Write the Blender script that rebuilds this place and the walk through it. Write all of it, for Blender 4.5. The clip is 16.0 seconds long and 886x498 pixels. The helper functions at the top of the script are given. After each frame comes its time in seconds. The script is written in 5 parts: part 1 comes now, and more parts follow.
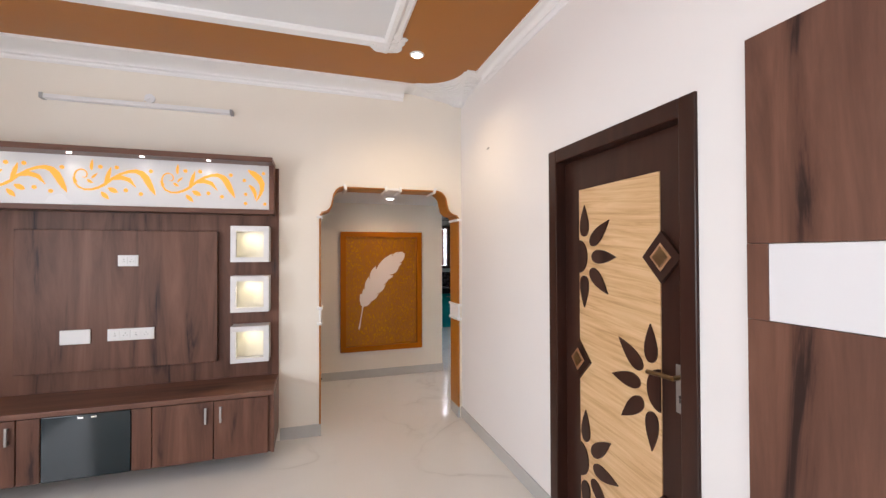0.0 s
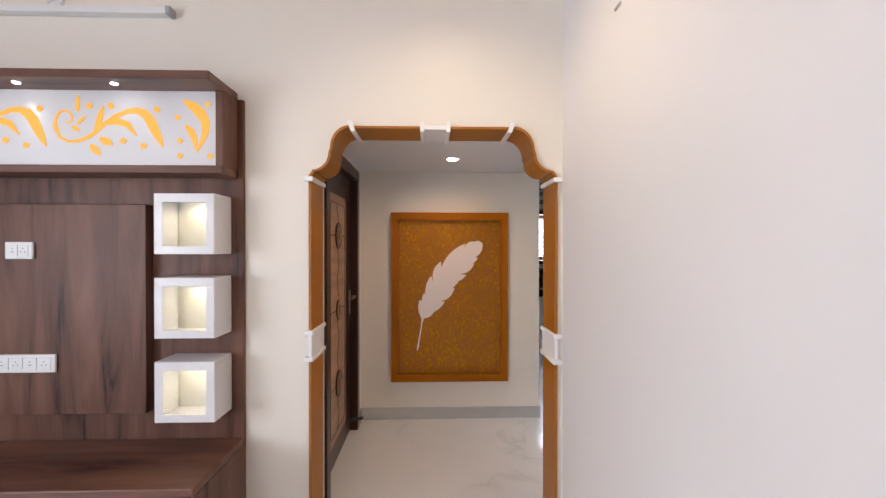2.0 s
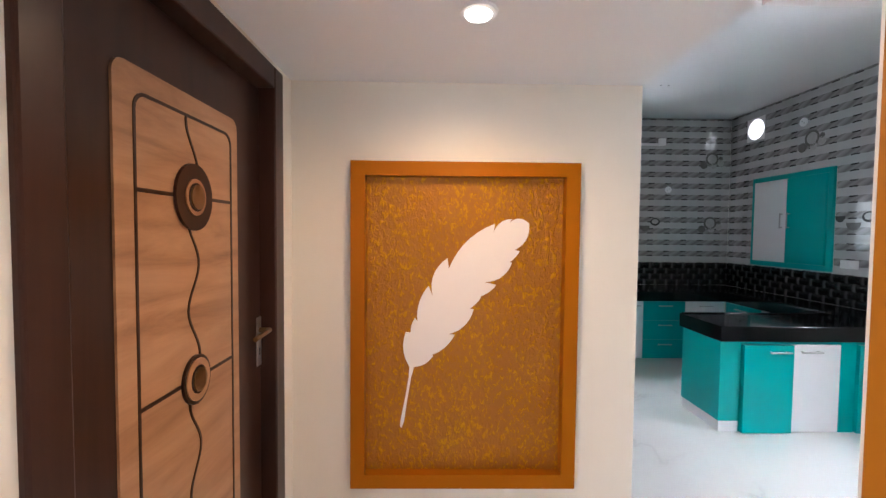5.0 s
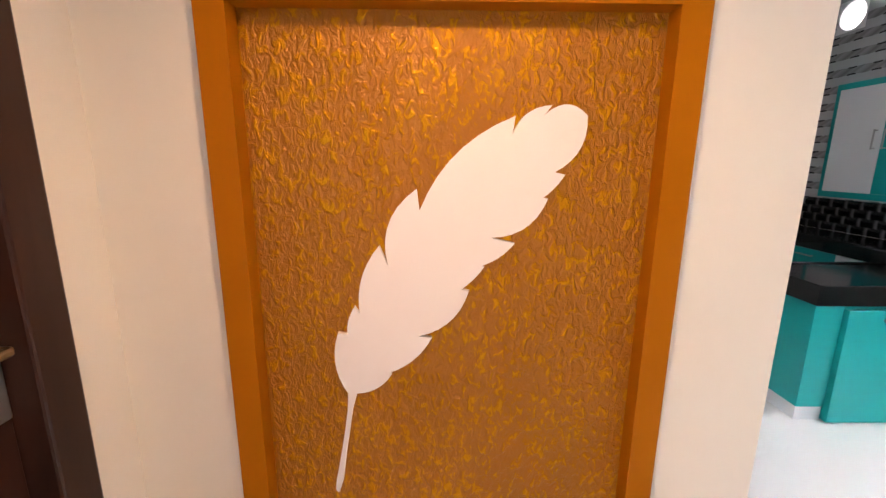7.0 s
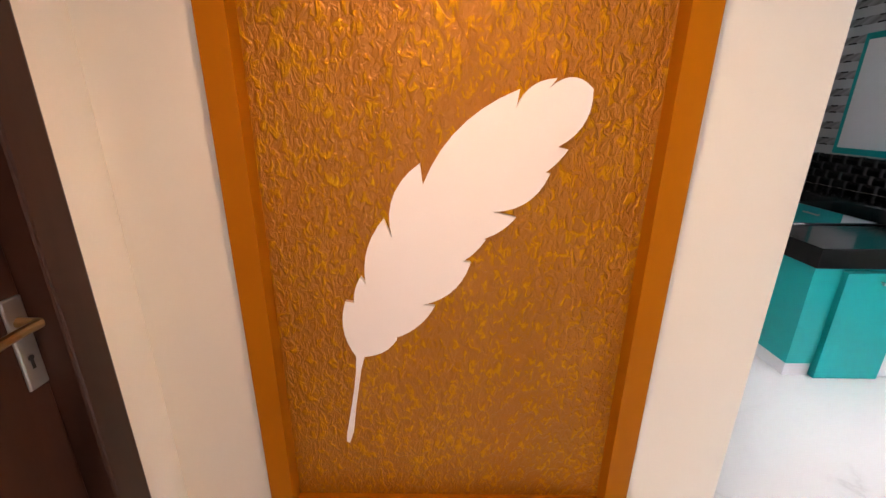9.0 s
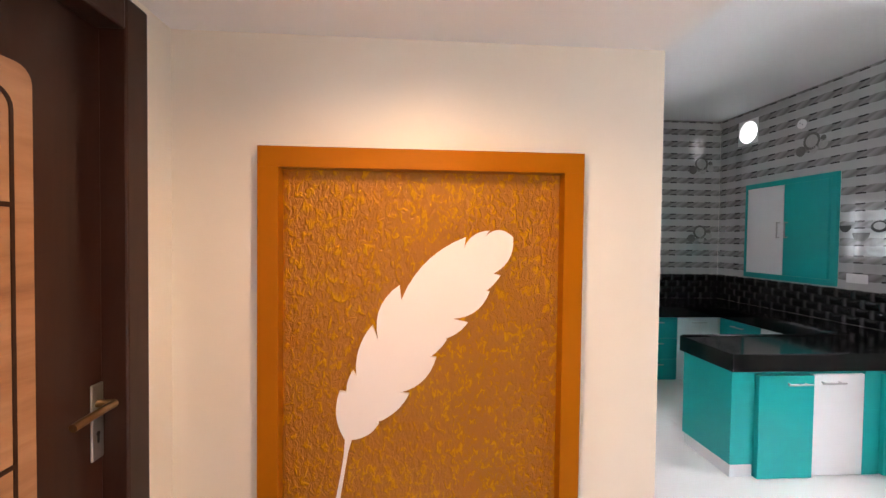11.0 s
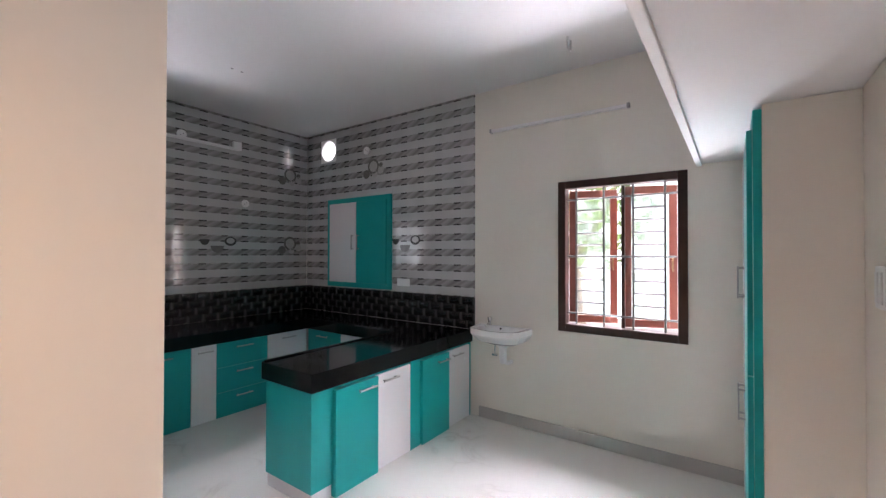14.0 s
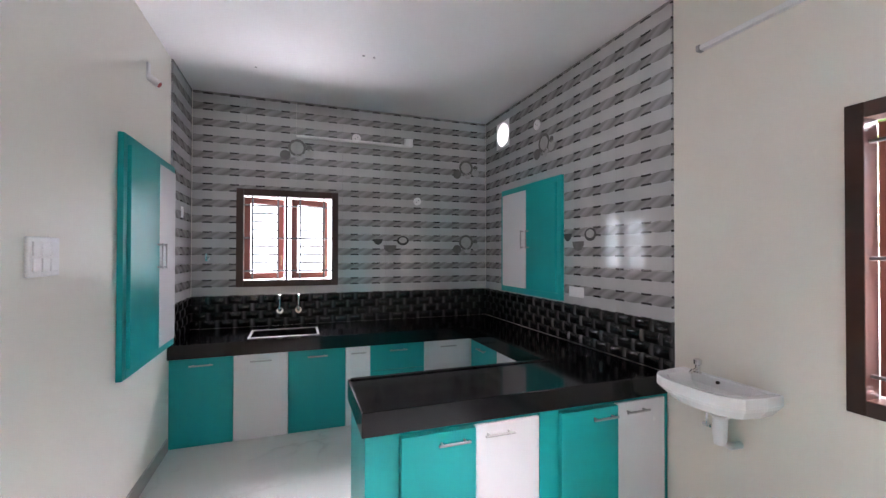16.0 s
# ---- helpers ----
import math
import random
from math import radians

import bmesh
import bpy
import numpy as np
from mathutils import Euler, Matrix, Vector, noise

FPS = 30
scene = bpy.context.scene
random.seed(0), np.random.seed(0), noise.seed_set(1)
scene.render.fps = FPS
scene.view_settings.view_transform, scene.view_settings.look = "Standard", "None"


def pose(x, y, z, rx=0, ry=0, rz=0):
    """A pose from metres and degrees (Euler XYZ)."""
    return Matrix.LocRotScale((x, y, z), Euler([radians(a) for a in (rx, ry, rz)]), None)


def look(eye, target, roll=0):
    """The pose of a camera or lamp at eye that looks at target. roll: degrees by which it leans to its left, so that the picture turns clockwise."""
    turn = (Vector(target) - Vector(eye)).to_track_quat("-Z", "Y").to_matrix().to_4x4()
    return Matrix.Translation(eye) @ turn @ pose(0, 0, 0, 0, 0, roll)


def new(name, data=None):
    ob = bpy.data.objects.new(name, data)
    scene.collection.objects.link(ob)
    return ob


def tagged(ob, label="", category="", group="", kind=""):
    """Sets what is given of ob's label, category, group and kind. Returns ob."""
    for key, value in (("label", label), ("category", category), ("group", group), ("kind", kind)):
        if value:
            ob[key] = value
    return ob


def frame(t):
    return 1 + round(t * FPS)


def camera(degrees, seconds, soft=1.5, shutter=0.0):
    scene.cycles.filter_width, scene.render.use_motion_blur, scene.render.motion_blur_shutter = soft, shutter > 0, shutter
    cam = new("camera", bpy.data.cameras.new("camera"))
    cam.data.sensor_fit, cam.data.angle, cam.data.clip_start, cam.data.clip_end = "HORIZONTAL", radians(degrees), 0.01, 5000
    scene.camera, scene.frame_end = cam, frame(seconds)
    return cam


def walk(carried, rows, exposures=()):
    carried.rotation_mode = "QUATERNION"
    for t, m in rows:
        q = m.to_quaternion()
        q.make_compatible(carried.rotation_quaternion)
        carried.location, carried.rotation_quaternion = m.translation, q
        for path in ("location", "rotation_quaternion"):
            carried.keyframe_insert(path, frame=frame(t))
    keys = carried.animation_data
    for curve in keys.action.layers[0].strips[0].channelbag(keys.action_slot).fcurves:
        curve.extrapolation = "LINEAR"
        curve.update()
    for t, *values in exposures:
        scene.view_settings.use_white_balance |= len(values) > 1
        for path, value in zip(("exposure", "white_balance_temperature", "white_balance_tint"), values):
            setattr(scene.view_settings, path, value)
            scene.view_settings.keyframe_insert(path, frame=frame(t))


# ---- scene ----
cam = camera(94.2, 16.0, soft=1.4)
PATH = [
    (0, (0.463, -0.053, 1.507), (1.066, 1.854, 1.53), -0.2),
    (0.5, (0.718, 0.321, 1.476), (1.056, 2.292, 1.491), -0.0),
    (1, (0.918, 0.741, 1.49), (1.115, 2.732, 1.498), -0.2),
    (1.5, (1.09, 1.123, 1.488), (1.186, 3.121, 1.493), -0.1),
    (2, (1.115, 1.476, 1.482), (1.174, 3.475, 1.472), -0.0),
    (2.5, (1.109, 1.784, 1.483), (1.146, 3.783, 1.455), 0.2),
    (3, (1.098, 2.077, 1.485), (1.122, 4.077, 1.442), 0.3),
    (3.5, (1.1, 2.35, 1.476), (1.118, 4.35, 1.418), 0.4),
    (4, (1.101, 2.616, 1.482), (1.124, 4.615, 1.413), 0.4),
    (4.2, (1.108, 2.729, 1.473), (1.139, 4.727, 1.403), 0.4),
    (6.3, (1.235, 3.892, 1.466), (1.258, 5.881, 1.257), 0.8),
    (6.5, (1.245, 3.976, 1.464), (1.266, 5.958, 1.201), 0.7),
    (7, (1.25, 4.125, 1.413), (1.271, 6.082, 1.001), 0.5),
    (7.5, (1.25, 4.167, 1.383), (1.254, 6.089, 0.828), 0.7),
    (8, (1.235, 4.176, 1.388), (1.255, 6.056, 0.708), 0.7),
    (8.5, (1.223, 4.161, 1.419), (1.269, 6.025, 0.695), 0.7),
    (9, (1.254, 4.114, 1.466), (1.254, 6.01, 0.829), 0.6),
    (9.2, (1.278, 4.082, 1.463), (1.232, 6.008, 0.925), 0.6),
    (11.5, (1.247, 3.693, 1.508), (1.577, 5.665, 1.492), 0.5),
    (12, (1.248, 3.695, 1.498), (1.917, 5.58, 1.493), 0.5),
    (12.5, (1.27, 3.802, 1.495), (2.344, 5.489, 1.509), 0.4),
    (13, (1.353, 3.932, 1.487), (2.764, 5.35, 1.511), 0.4),
    (13.5, (1.464, 4.079, 1.506), (3.066, 5.275, 1.537), 0.1),
    (14, (1.725, 4.155, 1.508), (3.357, 5.311, 1.531), 0.1),
    (14.5, (2.003, 4.242, 1.507), (3.539, 5.524, 1.529), 0.1),
    (15, (2.311, 4.333, 1.498), (3.619, 5.846, 1.522), 0.1),
    (15.5, (2.63, 4.346, 1.505), (3.624, 6.082, 1.519), 0.0),
    (16, (2.964, 4.333, 1.507), (3.641, 6.215, 1.527), 0.1),
]
EXPOSURES = [(0, 0.03, 6100, 11), (1.5, 0.12, 5850, 11), (3, -0.22, 5700, 10), (4.2, 0.42, 5600, 8), (6.5, 0.97, 6300, 16), (9.2, 0.9, 6300, 16), (11.5, 1.05, 6450, 16), (12.1, 0.8, 6800, 21), (12.5, 0.6, 6700, 22), (13.5, 0.42, 6400, 21), (14.5, 0.78, 6200, 18), (16, 1.1, 6250, 20)]
walk(cam, [(t, look(eye, target, roll)) for t, eye, target, roll in PATH], EXPOSURES)


# ---- world, sun, lamps ----
world = bpy.data.worlds.new("sky")
scene.world = world
world.use_nodes = True
wn = world.node_tree
sky = wn.nodes.new("ShaderNodeTexSky")
sky.sky_type = 'NISHITA'
sky.sun_disc = False
sky.sun_elevation = radians(50)
sky.sun_rotation = radians(70)
wn.links.new(sky.outputs[0], wn.nodes["Background"].inputs[0])
wn.nodes["Background"].inputs[1].default_value = 0.15
sun = new("sun", bpy.data.lights.new("sun", 'SUN'))
sun.data.energy = 3.0
sun.data.angle = radians(2)
sun.data.color = (1.0, 0.95, 0.88)
sun.matrix_world = look((12, 12, 14), (3, 3, 0))


def area(name, eye, target, w, h, watts, color):
    ob = new(name, bpy.data.lights.new(name, 'AREA'))
    ob.data.shape = 'RECTANGLE'
    ob.data.size, ob.data.size_y = w, h
    ob.data.energy = watts
    ob.data.color = color
    ob.matrix_world = look(eye, target)
    return ob


def spot(name, eye, target, watts, color, cone=110, blend=0.8, radius=0.04):
    ob = new(name, bpy.data.lights.new(name, 'SPOT'))
    ob.data.energy, ob.data.color = watts, color
    ob.data.spot_size, ob.data.spot_blend = radians(cone), blend
    ob.data.shadow_soft_size = radius
    ob.matrix_world = look(eye, target)
    return ob


DAY = (1.0, 0.96, 1.0)
WARM = (1.0, 0.63, 0.35)
area("daylight_dining_window", (6.9, 4.70, 3.30), (4.2, 5.1, 1.0), 3.2, 1.6, 1000, DAY)
# added fill lamp, unseen below the sill: daylight bounced off the ground to the ceiling
area("ground_bounce_fill_dining", (6.5, 4.88, -0.05), (4.2, 5.0, 2.6), 2.4, 0.9, 370, DAY)
area("daylight_kitchen_window", (2.91, 10.2, 3.3), (3.0, 8.2, 1.4), 2.2, 1.3, 450, DAY)
# the same added bounce fill below the kitchen window, also out of view
area("ground_bounce_fill_kitchen", (2.91, 10.1, 0.1), (3.0, 8.0, 2.7), 2.2, 0.9, 190, DAY)
area("daylight_living_window", (-2.64, 0.0, 1.45), (0, 0.0, 1.3), 2.3, 1.6, 95, (1.0, 0.97, 0.97))
area("daylight_entrance", (-0.6, -2.28, 1.3), (-0.6, 0, 1.3), 1.6, 2.2, 27, (1.0, 0.97, 0.97))
spot("passage_downlight_lamp", (1.27, 4.44, 2.09), (1.27, 4.50, 0), 22, WARM, 166, 0.85)
spot("living_downlight_lamp", (1.18, 2.82, 2.91), (1.18, 2.88, 0), 30, (1.0, 0.72, 0.42), 140, 0.9)

# ---- materials ----
def mat(name, color, rough=0.5, metal=0.0, vary=0.05, scale=3.0, fine=60.0, bump=0.05, spec=0.5, coat=0.0):
    m = bpy.data.materials.new(name)
    m.use_nodes = True
    nt = m.node_tree
    b = nt.nodes["Principled BSDF"]
    b.inputs["Roughness"].default_value = rough
    b.inputs["Metallic"].default_value = metal
    b.inputs["Specular IOR Level"].default_value = spec
    b.inputs["Coat Weight"].default_value = coat
    b.inputs["Coat Roughness"].default_value = 0.08
    geo = nt.nodes.new("ShaderNodeNewGeometry")
    n1 = nt.nodes.new("ShaderNodeTexNoise")
    n1.inputs["Scale"].default_value = scale
    n1.inputs["Detail"].default_value = 4
    nt.links.new(geo.outputs["Position"], n1.inputs["Vector"])
    n2 = nt.nodes.new("ShaderNodeTexNoise")
    n2.inputs["Scale"].default_value = fine
    n2.inputs["Detail"].default_value = 3
    nt.links.new(geo.outputs["Position"], n2.inputs["Vector"])
    mix = nt.nodes.new("ShaderNodeMix")
    mix.data_type = 'RGBA'
    mix.inputs["A"].default_value = (*[max(0, c * (1 - vary)) for c in color], 1)
    mix.inputs["B"].default_value = (*[min(1, c * (1 + vary)) for c in color], 1)
    nt.links.new(n1.outputs["Fac"], mix.inputs["Factor"])
    nt.links.new(mix.outputs["Result"], b.inputs["Base Color"])
    mr = nt.nodes.new("ShaderNodeMapRange")
    mr.inputs["To Min"].default_value = max(0.02, rough - 0.06)
    mr.inputs["To Max"].default_value = min(1, rough + 0.06)
    nt.links.new(n1.outputs["Fac"], mr.inputs["Value"])
    nt.links.new(mr.outputs["Result"], b.inputs["Roughness"])
    if bump:
        bp = nt.nodes.new("ShaderNodeBump")
        bp.inputs["Strength"].default_value = bump
        bp.inputs["Distance"].default_value = 0.004
        nt.links.new(n2.outputs["Fac"], bp.inputs["Height"])
        nt.links.new(bp.outputs["Normal"], b.inputs["Normal"])
    return m


def ramp(nt, stops):
    r = nt.nodes.new("ShaderNodeValToRGB")
    e = r.color_ramp.elements
    while len(e) < len(stops):
        e.new(0.5)
    for k, (p, c) in zip(e, stops):
        k.position = p
        k.color = (*c, 1)
    return r


def wood(name, stops, stretch, rough=0.4, noise_scale=1.0, spec=0.5, bump=0.06, tilt=0):
    """Grain that runs along the axis with the smallest stretch."""
    m = bpy.data.materials.new(name)
    m.use_nodes = True
    nt = m.node_tree
    b = nt.nodes["Principled BSDF"]
    b.inputs["Roughness"].default_value = rough
    b.inputs["Specular IOR Level"].default_value = spec
    geo = nt.nodes.new("ShaderNodeNewGeometry")
    mp = nt.nodes.new("ShaderNodeMapping")
    mp.inputs["Scale"].default_value = stretch
    turn = nt.nodes.new("ShaderNodeMapping")
    turn.inputs["Rotation"].default_value = (radians(tilt), 0, 0)
    nt.links.new(geo.outputs["Position"], turn.inputs["Vector"])
    nt.links.new(turn.outputs["Vector"], mp.inputs["Vector"])
    n = nt.nodes.new("ShaderNodeTexNoise")
    n.inputs["Scale"].default_value = noise_scale
    n.inputs["Detail"].default_value = 6
    n.inputs["Roughness"].default_value = 0.6
    n.inputs["Distortion"].default_value = 0.6
    nt.links.new(mp.outputs["Vector"], n.inputs["Vector"])
    r = ramp(nt, stops)
    nt.links.new(n.outputs["Fac"], r.inputs["Fac"])
    nt.links.new(r.outputs["Color"], b.inputs["Base Color"])
    bp = nt.nodes.new("ShaderNodeBump")
    bp.inputs["Strength"].default_value = bump
    bp.inputs["Distance"].default_value = 0.002
    nt.links.new(n.outputs["Fac"], bp.inputs["Height"])
    nt.links.new(bp.outputs["Normal"], b.inputs["Normal"])
    return m


def math_node(nt, op, a, b=None):
    n = nt.nodes.new("ShaderNodeMath")
    n.operation = op
    for i, v in enumerate((a, b)):
        if v is None:
            continue
        if isinstance(v, (int, float)):
            n.inputs[i].default_value = v
        else:
            nt.links.new(v, n.inputs[i])
    return n.outputs[0]


def glow(name, color, strength):
    m = bpy.data.materials.new(name)
    m.use_nodes = True
    b = m.node_tree.nodes["Principled BSDF"]
    b.inputs["Base Color"].default_value = (*color, 1)
    b.inputs["Emission Color"].default_value = (*color, 1)
    b.inputs["Emission Strength"].default_value = strength
    return m


def wave_tile(name):
    """Glazed wall tile printed with grey twisted ribbons on white and dark dashes between them."""
    m = bpy.data.materials.new(name)
    m.use_nodes = True
    nt = m.node_tree
    b = nt.nodes["Principled BSDF"]
    b.inputs["Roughness"].default_value = 0.07
    b.inputs["Specular IOR Level"].default_value = 0.95
    geo = nt.nodes.new("ShaderNodeNewGeometry")
    sp = nt.nodes.new("ShaderNodeSeparateXYZ")
    nt.links.new(geo.outputs["Position"], sp.inputs[0])
    u = math_node(nt, 'DIVIDE', math_node(nt, 'SUBTRACT', sp.outputs[0], sp.outputs[1]), 0.225)
    v = math_node(nt, 'DIVIDE', math_node(nt, 'SUBTRACT', sp.outputs[2], 1.145), 0.15)
    vf = math_node(nt, 'SUBTRACT', math_node(nt, 'FRACT', v), 0.5)
    s = math_node(nt, 'SINE', math_node(nt, 'MULTIPLY', u, 6.28319))
    # edges of the ribbon, waving in opposite phase
    top = math_node(nt, 'ADD', math_node(nt, 'MULTIPLY', s, -0.024), 0.215)
    low = math_node(nt, 'ADD', math_node(nt, 'MULTIPLY', s, 0.024), -0.215)
    d_top = math_node(nt, 'SUBTRACT', top, vf)
    d_low = math_node(nt, 'SUBTRACT', vf, low)
    inside = math_node(nt, 'MINIMUM', d_top, d_low)
    mask = math_node(nt, 'GREATER_THAN', inside, 0.0)
    diag = math_node(nt, 'FRACT', math_node(nt, 'SUBTRACT', math_node(nt, 'MULTIPLY', u, 1.0), math_node(nt, 'MULTIPLY', vf, 1.15)))
    grey = ramp(nt, [(0.0, (0.20, 0.195, 0.19)), (0.25, (0.31, 0.305, 0.30)), (0.42, (0.25, 0.245, 0.24)), (0.6, (0.36, 0.355, 0.35)), (0.85, (0.28, 0.275, 0.27)), (1.0, (0.20, 0.195, 0.19))])
    nt.links.new(diag, grey.inputs["Fac"])
    n = nt.nodes.new("ShaderNodeTexNoise")
    n.inputs["Scale"].default_value = 5
    nt.links.new(geo.outputs["Position"], n.inputs["Vector"])
    white = ramp(nt, [(0.3, (0.47, 0.47, 0.475)), (0.7, (0.53, 0.53, 0.53))])
    nt.links.new(n.outputs["Fac"], white.inputs["Fac"])
    mix = nt.nodes.new("ShaderNodeMix")
    mix.data_type = 'RGBA'
    nt.links.new(mask, mix.inputs["Factor"])
    nt.links.new(white.outputs["Color"], mix.inputs["A"])
    nt.links.new(grey.outputs["Color"], mix.inputs["B"])
    # dark dashes along the edges where the ribbon turns
    near_top = math_node(nt, 'LESS_THAN', math_node(nt, 'ABSOLUTE', d_top), 0.042)
    near_low = math_node(nt, 'LESS_THAN', math_node(nt, 'ABSOLUTE', d_low), 0.042)
    hi = math_node(nt, 'MULTIPLY', near_top, math_node(nt, 'GREATER_THAN', s, 0.45))
    lo = math_node(nt, 'MULTIPLY', near_low, math_node(nt, 'GREATER_THAN', s, 0.4))
    dash = math_node(nt, 'MAXIMUM', hi, lo)
    mix2 = nt.nodes.new("ShaderNodeMix")
    mix2.data_type = 'RGBA'
    nt.links.new(dash, mix2.inputs["Factor"])
    nt.links.new(mix.outputs["Result"], mix2.inputs["A"])
    mix2.inputs["B"].default_value = (0.035, 0.035, 0.035, 1)
    nt.links.new(mix2.outputs["Result"], b.inputs["Base Color"])
    return m


def marble_floor(name):
    m = bpy.data.materials.new(name)
    m.use_nodes = True
    nt = m.node_tree
    b = nt.nodes["Principled BSDF"]
    b.inputs["Roughness"].default_value = 0.1
    geo = nt.nodes.new("ShaderNodeNewGeometry")
    n = nt.nodes.new("ShaderNodeTexNoise")
    n.inputs["Scale"].default_value = 1.3
    n.inputs["Detail"].default_value = 8
    n.inputs["Distortion"].default_value = 1.2
    nt.links.new(geo.outputs["Position"], n.inputs["Vector"])
    vein = math_node(nt, 'ABSOLUTE', math_node(nt, 'SUBTRACT', n.outputs["Fac"], 0.5))
    r = ramp(nt, [(0.0, (0.60, 0.585, 0.56)), (0.014, (0.68, 0.67, 0.64)), (0.05, (0.72, 0.71, 0.68)), (0.3, (0.76, 0.75, 0.72))])
    nt.links.new(vein, r.inputs["Fac"])
    n2 = nt.nodes.new("ShaderNodeTexNoise")
    n2.inputs["Scale"].default_value = 0.9
    nt.links.new(geo.outputs["Position"], n2.inputs["Vector"])
    mk = nt.nodes.new("ShaderNodeMapRange")
    mk.inputs["From Min"].default_value = 0.5
    mk.inputs["From Max"].default_value = 0.62
    nt.links.new(n2.outputs["Fac"], mk.inputs["Value"])
    mix = nt.nodes.new("ShaderNodeMix")
    mix.data_type = 'RGBA'
    mix.inputs["A"].default_value = (0.74, 0.73, 0.70, 1)
    nt.links.new(r.outputs["Color"], mix.inputs["B"])
    nt.links.new(mk.outputs["Result"], mix.inputs["Factor"])
    nt.links.new(mix.outputs["Result"], b.inputs["Base Color"])
    return m


def black_tile(name):
    """Glossy black tile, with the shine at its two ends painted in as paler grey."""
    m = bpy.data.materials.new(name)
    m.use_nodes = True
    nt = m.node_tree
    b = nt.nodes["Principled BSDF"]
    b.inputs["Roughness"].default_value = 0.15
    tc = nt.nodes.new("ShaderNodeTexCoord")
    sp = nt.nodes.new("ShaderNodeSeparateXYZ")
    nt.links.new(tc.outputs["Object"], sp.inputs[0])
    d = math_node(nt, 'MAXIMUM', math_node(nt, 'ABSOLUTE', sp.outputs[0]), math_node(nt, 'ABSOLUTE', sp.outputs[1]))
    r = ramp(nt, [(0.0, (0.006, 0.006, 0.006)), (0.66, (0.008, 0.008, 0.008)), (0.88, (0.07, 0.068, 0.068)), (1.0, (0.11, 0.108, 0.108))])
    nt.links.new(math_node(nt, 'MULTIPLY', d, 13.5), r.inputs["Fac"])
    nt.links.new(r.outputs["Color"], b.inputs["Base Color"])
    return m


def gold_relief(name):
    """Trowelled plaster, brown with rubbed gold on the high spots."""
    m = bpy.data.materials.new(name)
    m.use_nodes = True
    nt = m.node_tree
    b = nt.nodes["Principled BSDF"]
    geo = nt.nodes.new("ShaderNodeNewGeometry")
    n = nt.nodes.new("ShaderNodeTexNoise")
    n.inputs["Scale"].default_value = 66
    n.inputs["Detail"].default_value = 5
    n.inputs["Roughness"].default_value = 0.55
    n.inputs["Distortion"].default_value = 0.7
    mp = nt.nodes.new("ShaderNodeMapping")
    mp.inputs["Scale"].default_value = (1.0, 1.0, 0.62)
    nt.links.new(geo.outputs["Position"], mp.inputs["Vector"])
    nt.links.new(mp.outputs["Vector"], n.inputs["Vector"])
    big = nt.nodes.new("ShaderNodeTexNoise")
    big.inputs["Scale"].default_value = 5
    nt.links.new(geo.outputs["Position"], big.inputs["Vector"])
    r = ramp(nt, [(0.44, (0.37, 0.132, 0.001)), (0.54, (0.39, 0.145, 0.002)), (0.60, (0.50, 0.220, 0.003)), (0.72, (0.58, 0.28, 0.006))])
    nt.links.new(math_node(nt, 'ADD', n.outputs["Fac"], math_node(nt, 'MULTIPLY', math_node(nt, 'SUBTRACT', big.outputs["Fac"], 0.5), 0.15)), r.inputs["Fac"])
    nt.links.new(r.outputs["Color"], b.inputs["Base Color"])
    mt = ramp(nt, [(0.5, (0.3, 0.3, 0.3)), (0.60, (0.95, 0.95, 0.95))])
    nt.links.new(n.outputs["Fac"], mt.inputs["Fac"])
    nt.links.new(mt.outputs["Color"], b.inputs["Metallic"])
    b.inputs["Roughness"].default_value = 0.31
    bp = nt.nodes.new("ShaderNodeBump")
    bp.inputs["Strength"].default_value = 1.0
    bp.inputs["Distance"].default_value = 0.008
    nt.links.new(n.outputs["Fac"], bp.inputs["Height"])
    nt.links.new(bp.outputs["Normal"], b.inputs["Normal"])
    return m


M_CREAM = mat("cream_wall_paint", (0.83, 0.775, 0.685), 0.42, vary=0.03, scale=1.5, fine=90, bump=0.06)
M_WHITEWALL = mat("white_wall_paint", (0.83, 0.80, 0.78), 0.38, vary=0.02, scale=1.5, fine=90, bump=0.05)
M_KWALL = mat("ivory_kitchen_paint", (0.77, 0.74, 0.67), 0.45, vary=0.03, scale=1.5, fine=90, bump=0.06)
M_CEIL = mat("white_ceiling_paint", (0.80, 0.80, 0.80), 0.6, vary=0.02, scale=2, fine=80, bump=0.05)
M_PLASTER = mat("white_plaster_moulding", (0.85, 0.84, 0.83), 0.4, vary=0.02)
M_ORANGE = mat("burnt_orange_paint", (0.36, 0.125, 0.004), 0.42, vary=0.06, scale=4)
M_ORANGE2 = mat("orange_frame_paint", (0.385, 0.120, 0.0), 0.45, vary=0.06, scale=4, spec=0.1)
M_FLOOR = marble_floor("polished_marble_tile")
M_SKIRT = mat("grey_skirting_tile", (0.52, 0.51, 0.49), 0.2, vary=0.08, scale=6)
M_LAM = wood("walnut_laminate", [(0.33, (0.028, 0.012, 0.009)), (0.41, (0.105, 0.047, 0.031)), (0.58, (0.165, 0.077, 0.050)), (0.8, (0.225, 0.112, 0.075))], (9, 9, 0.9), 0.42, spec=0.3)
M_LAMH = wood("walnut_laminate_cross", [(0.33, (0.028, 0.012, 0.009)), (0.41, (0.105, 0.047, 0.031)), (0.58, (0.165, 0.077, 0.050)), (0.8, (0.225, 0.112, 0.075))], (0.9, 9, 9), 0.38, spec=0.35)
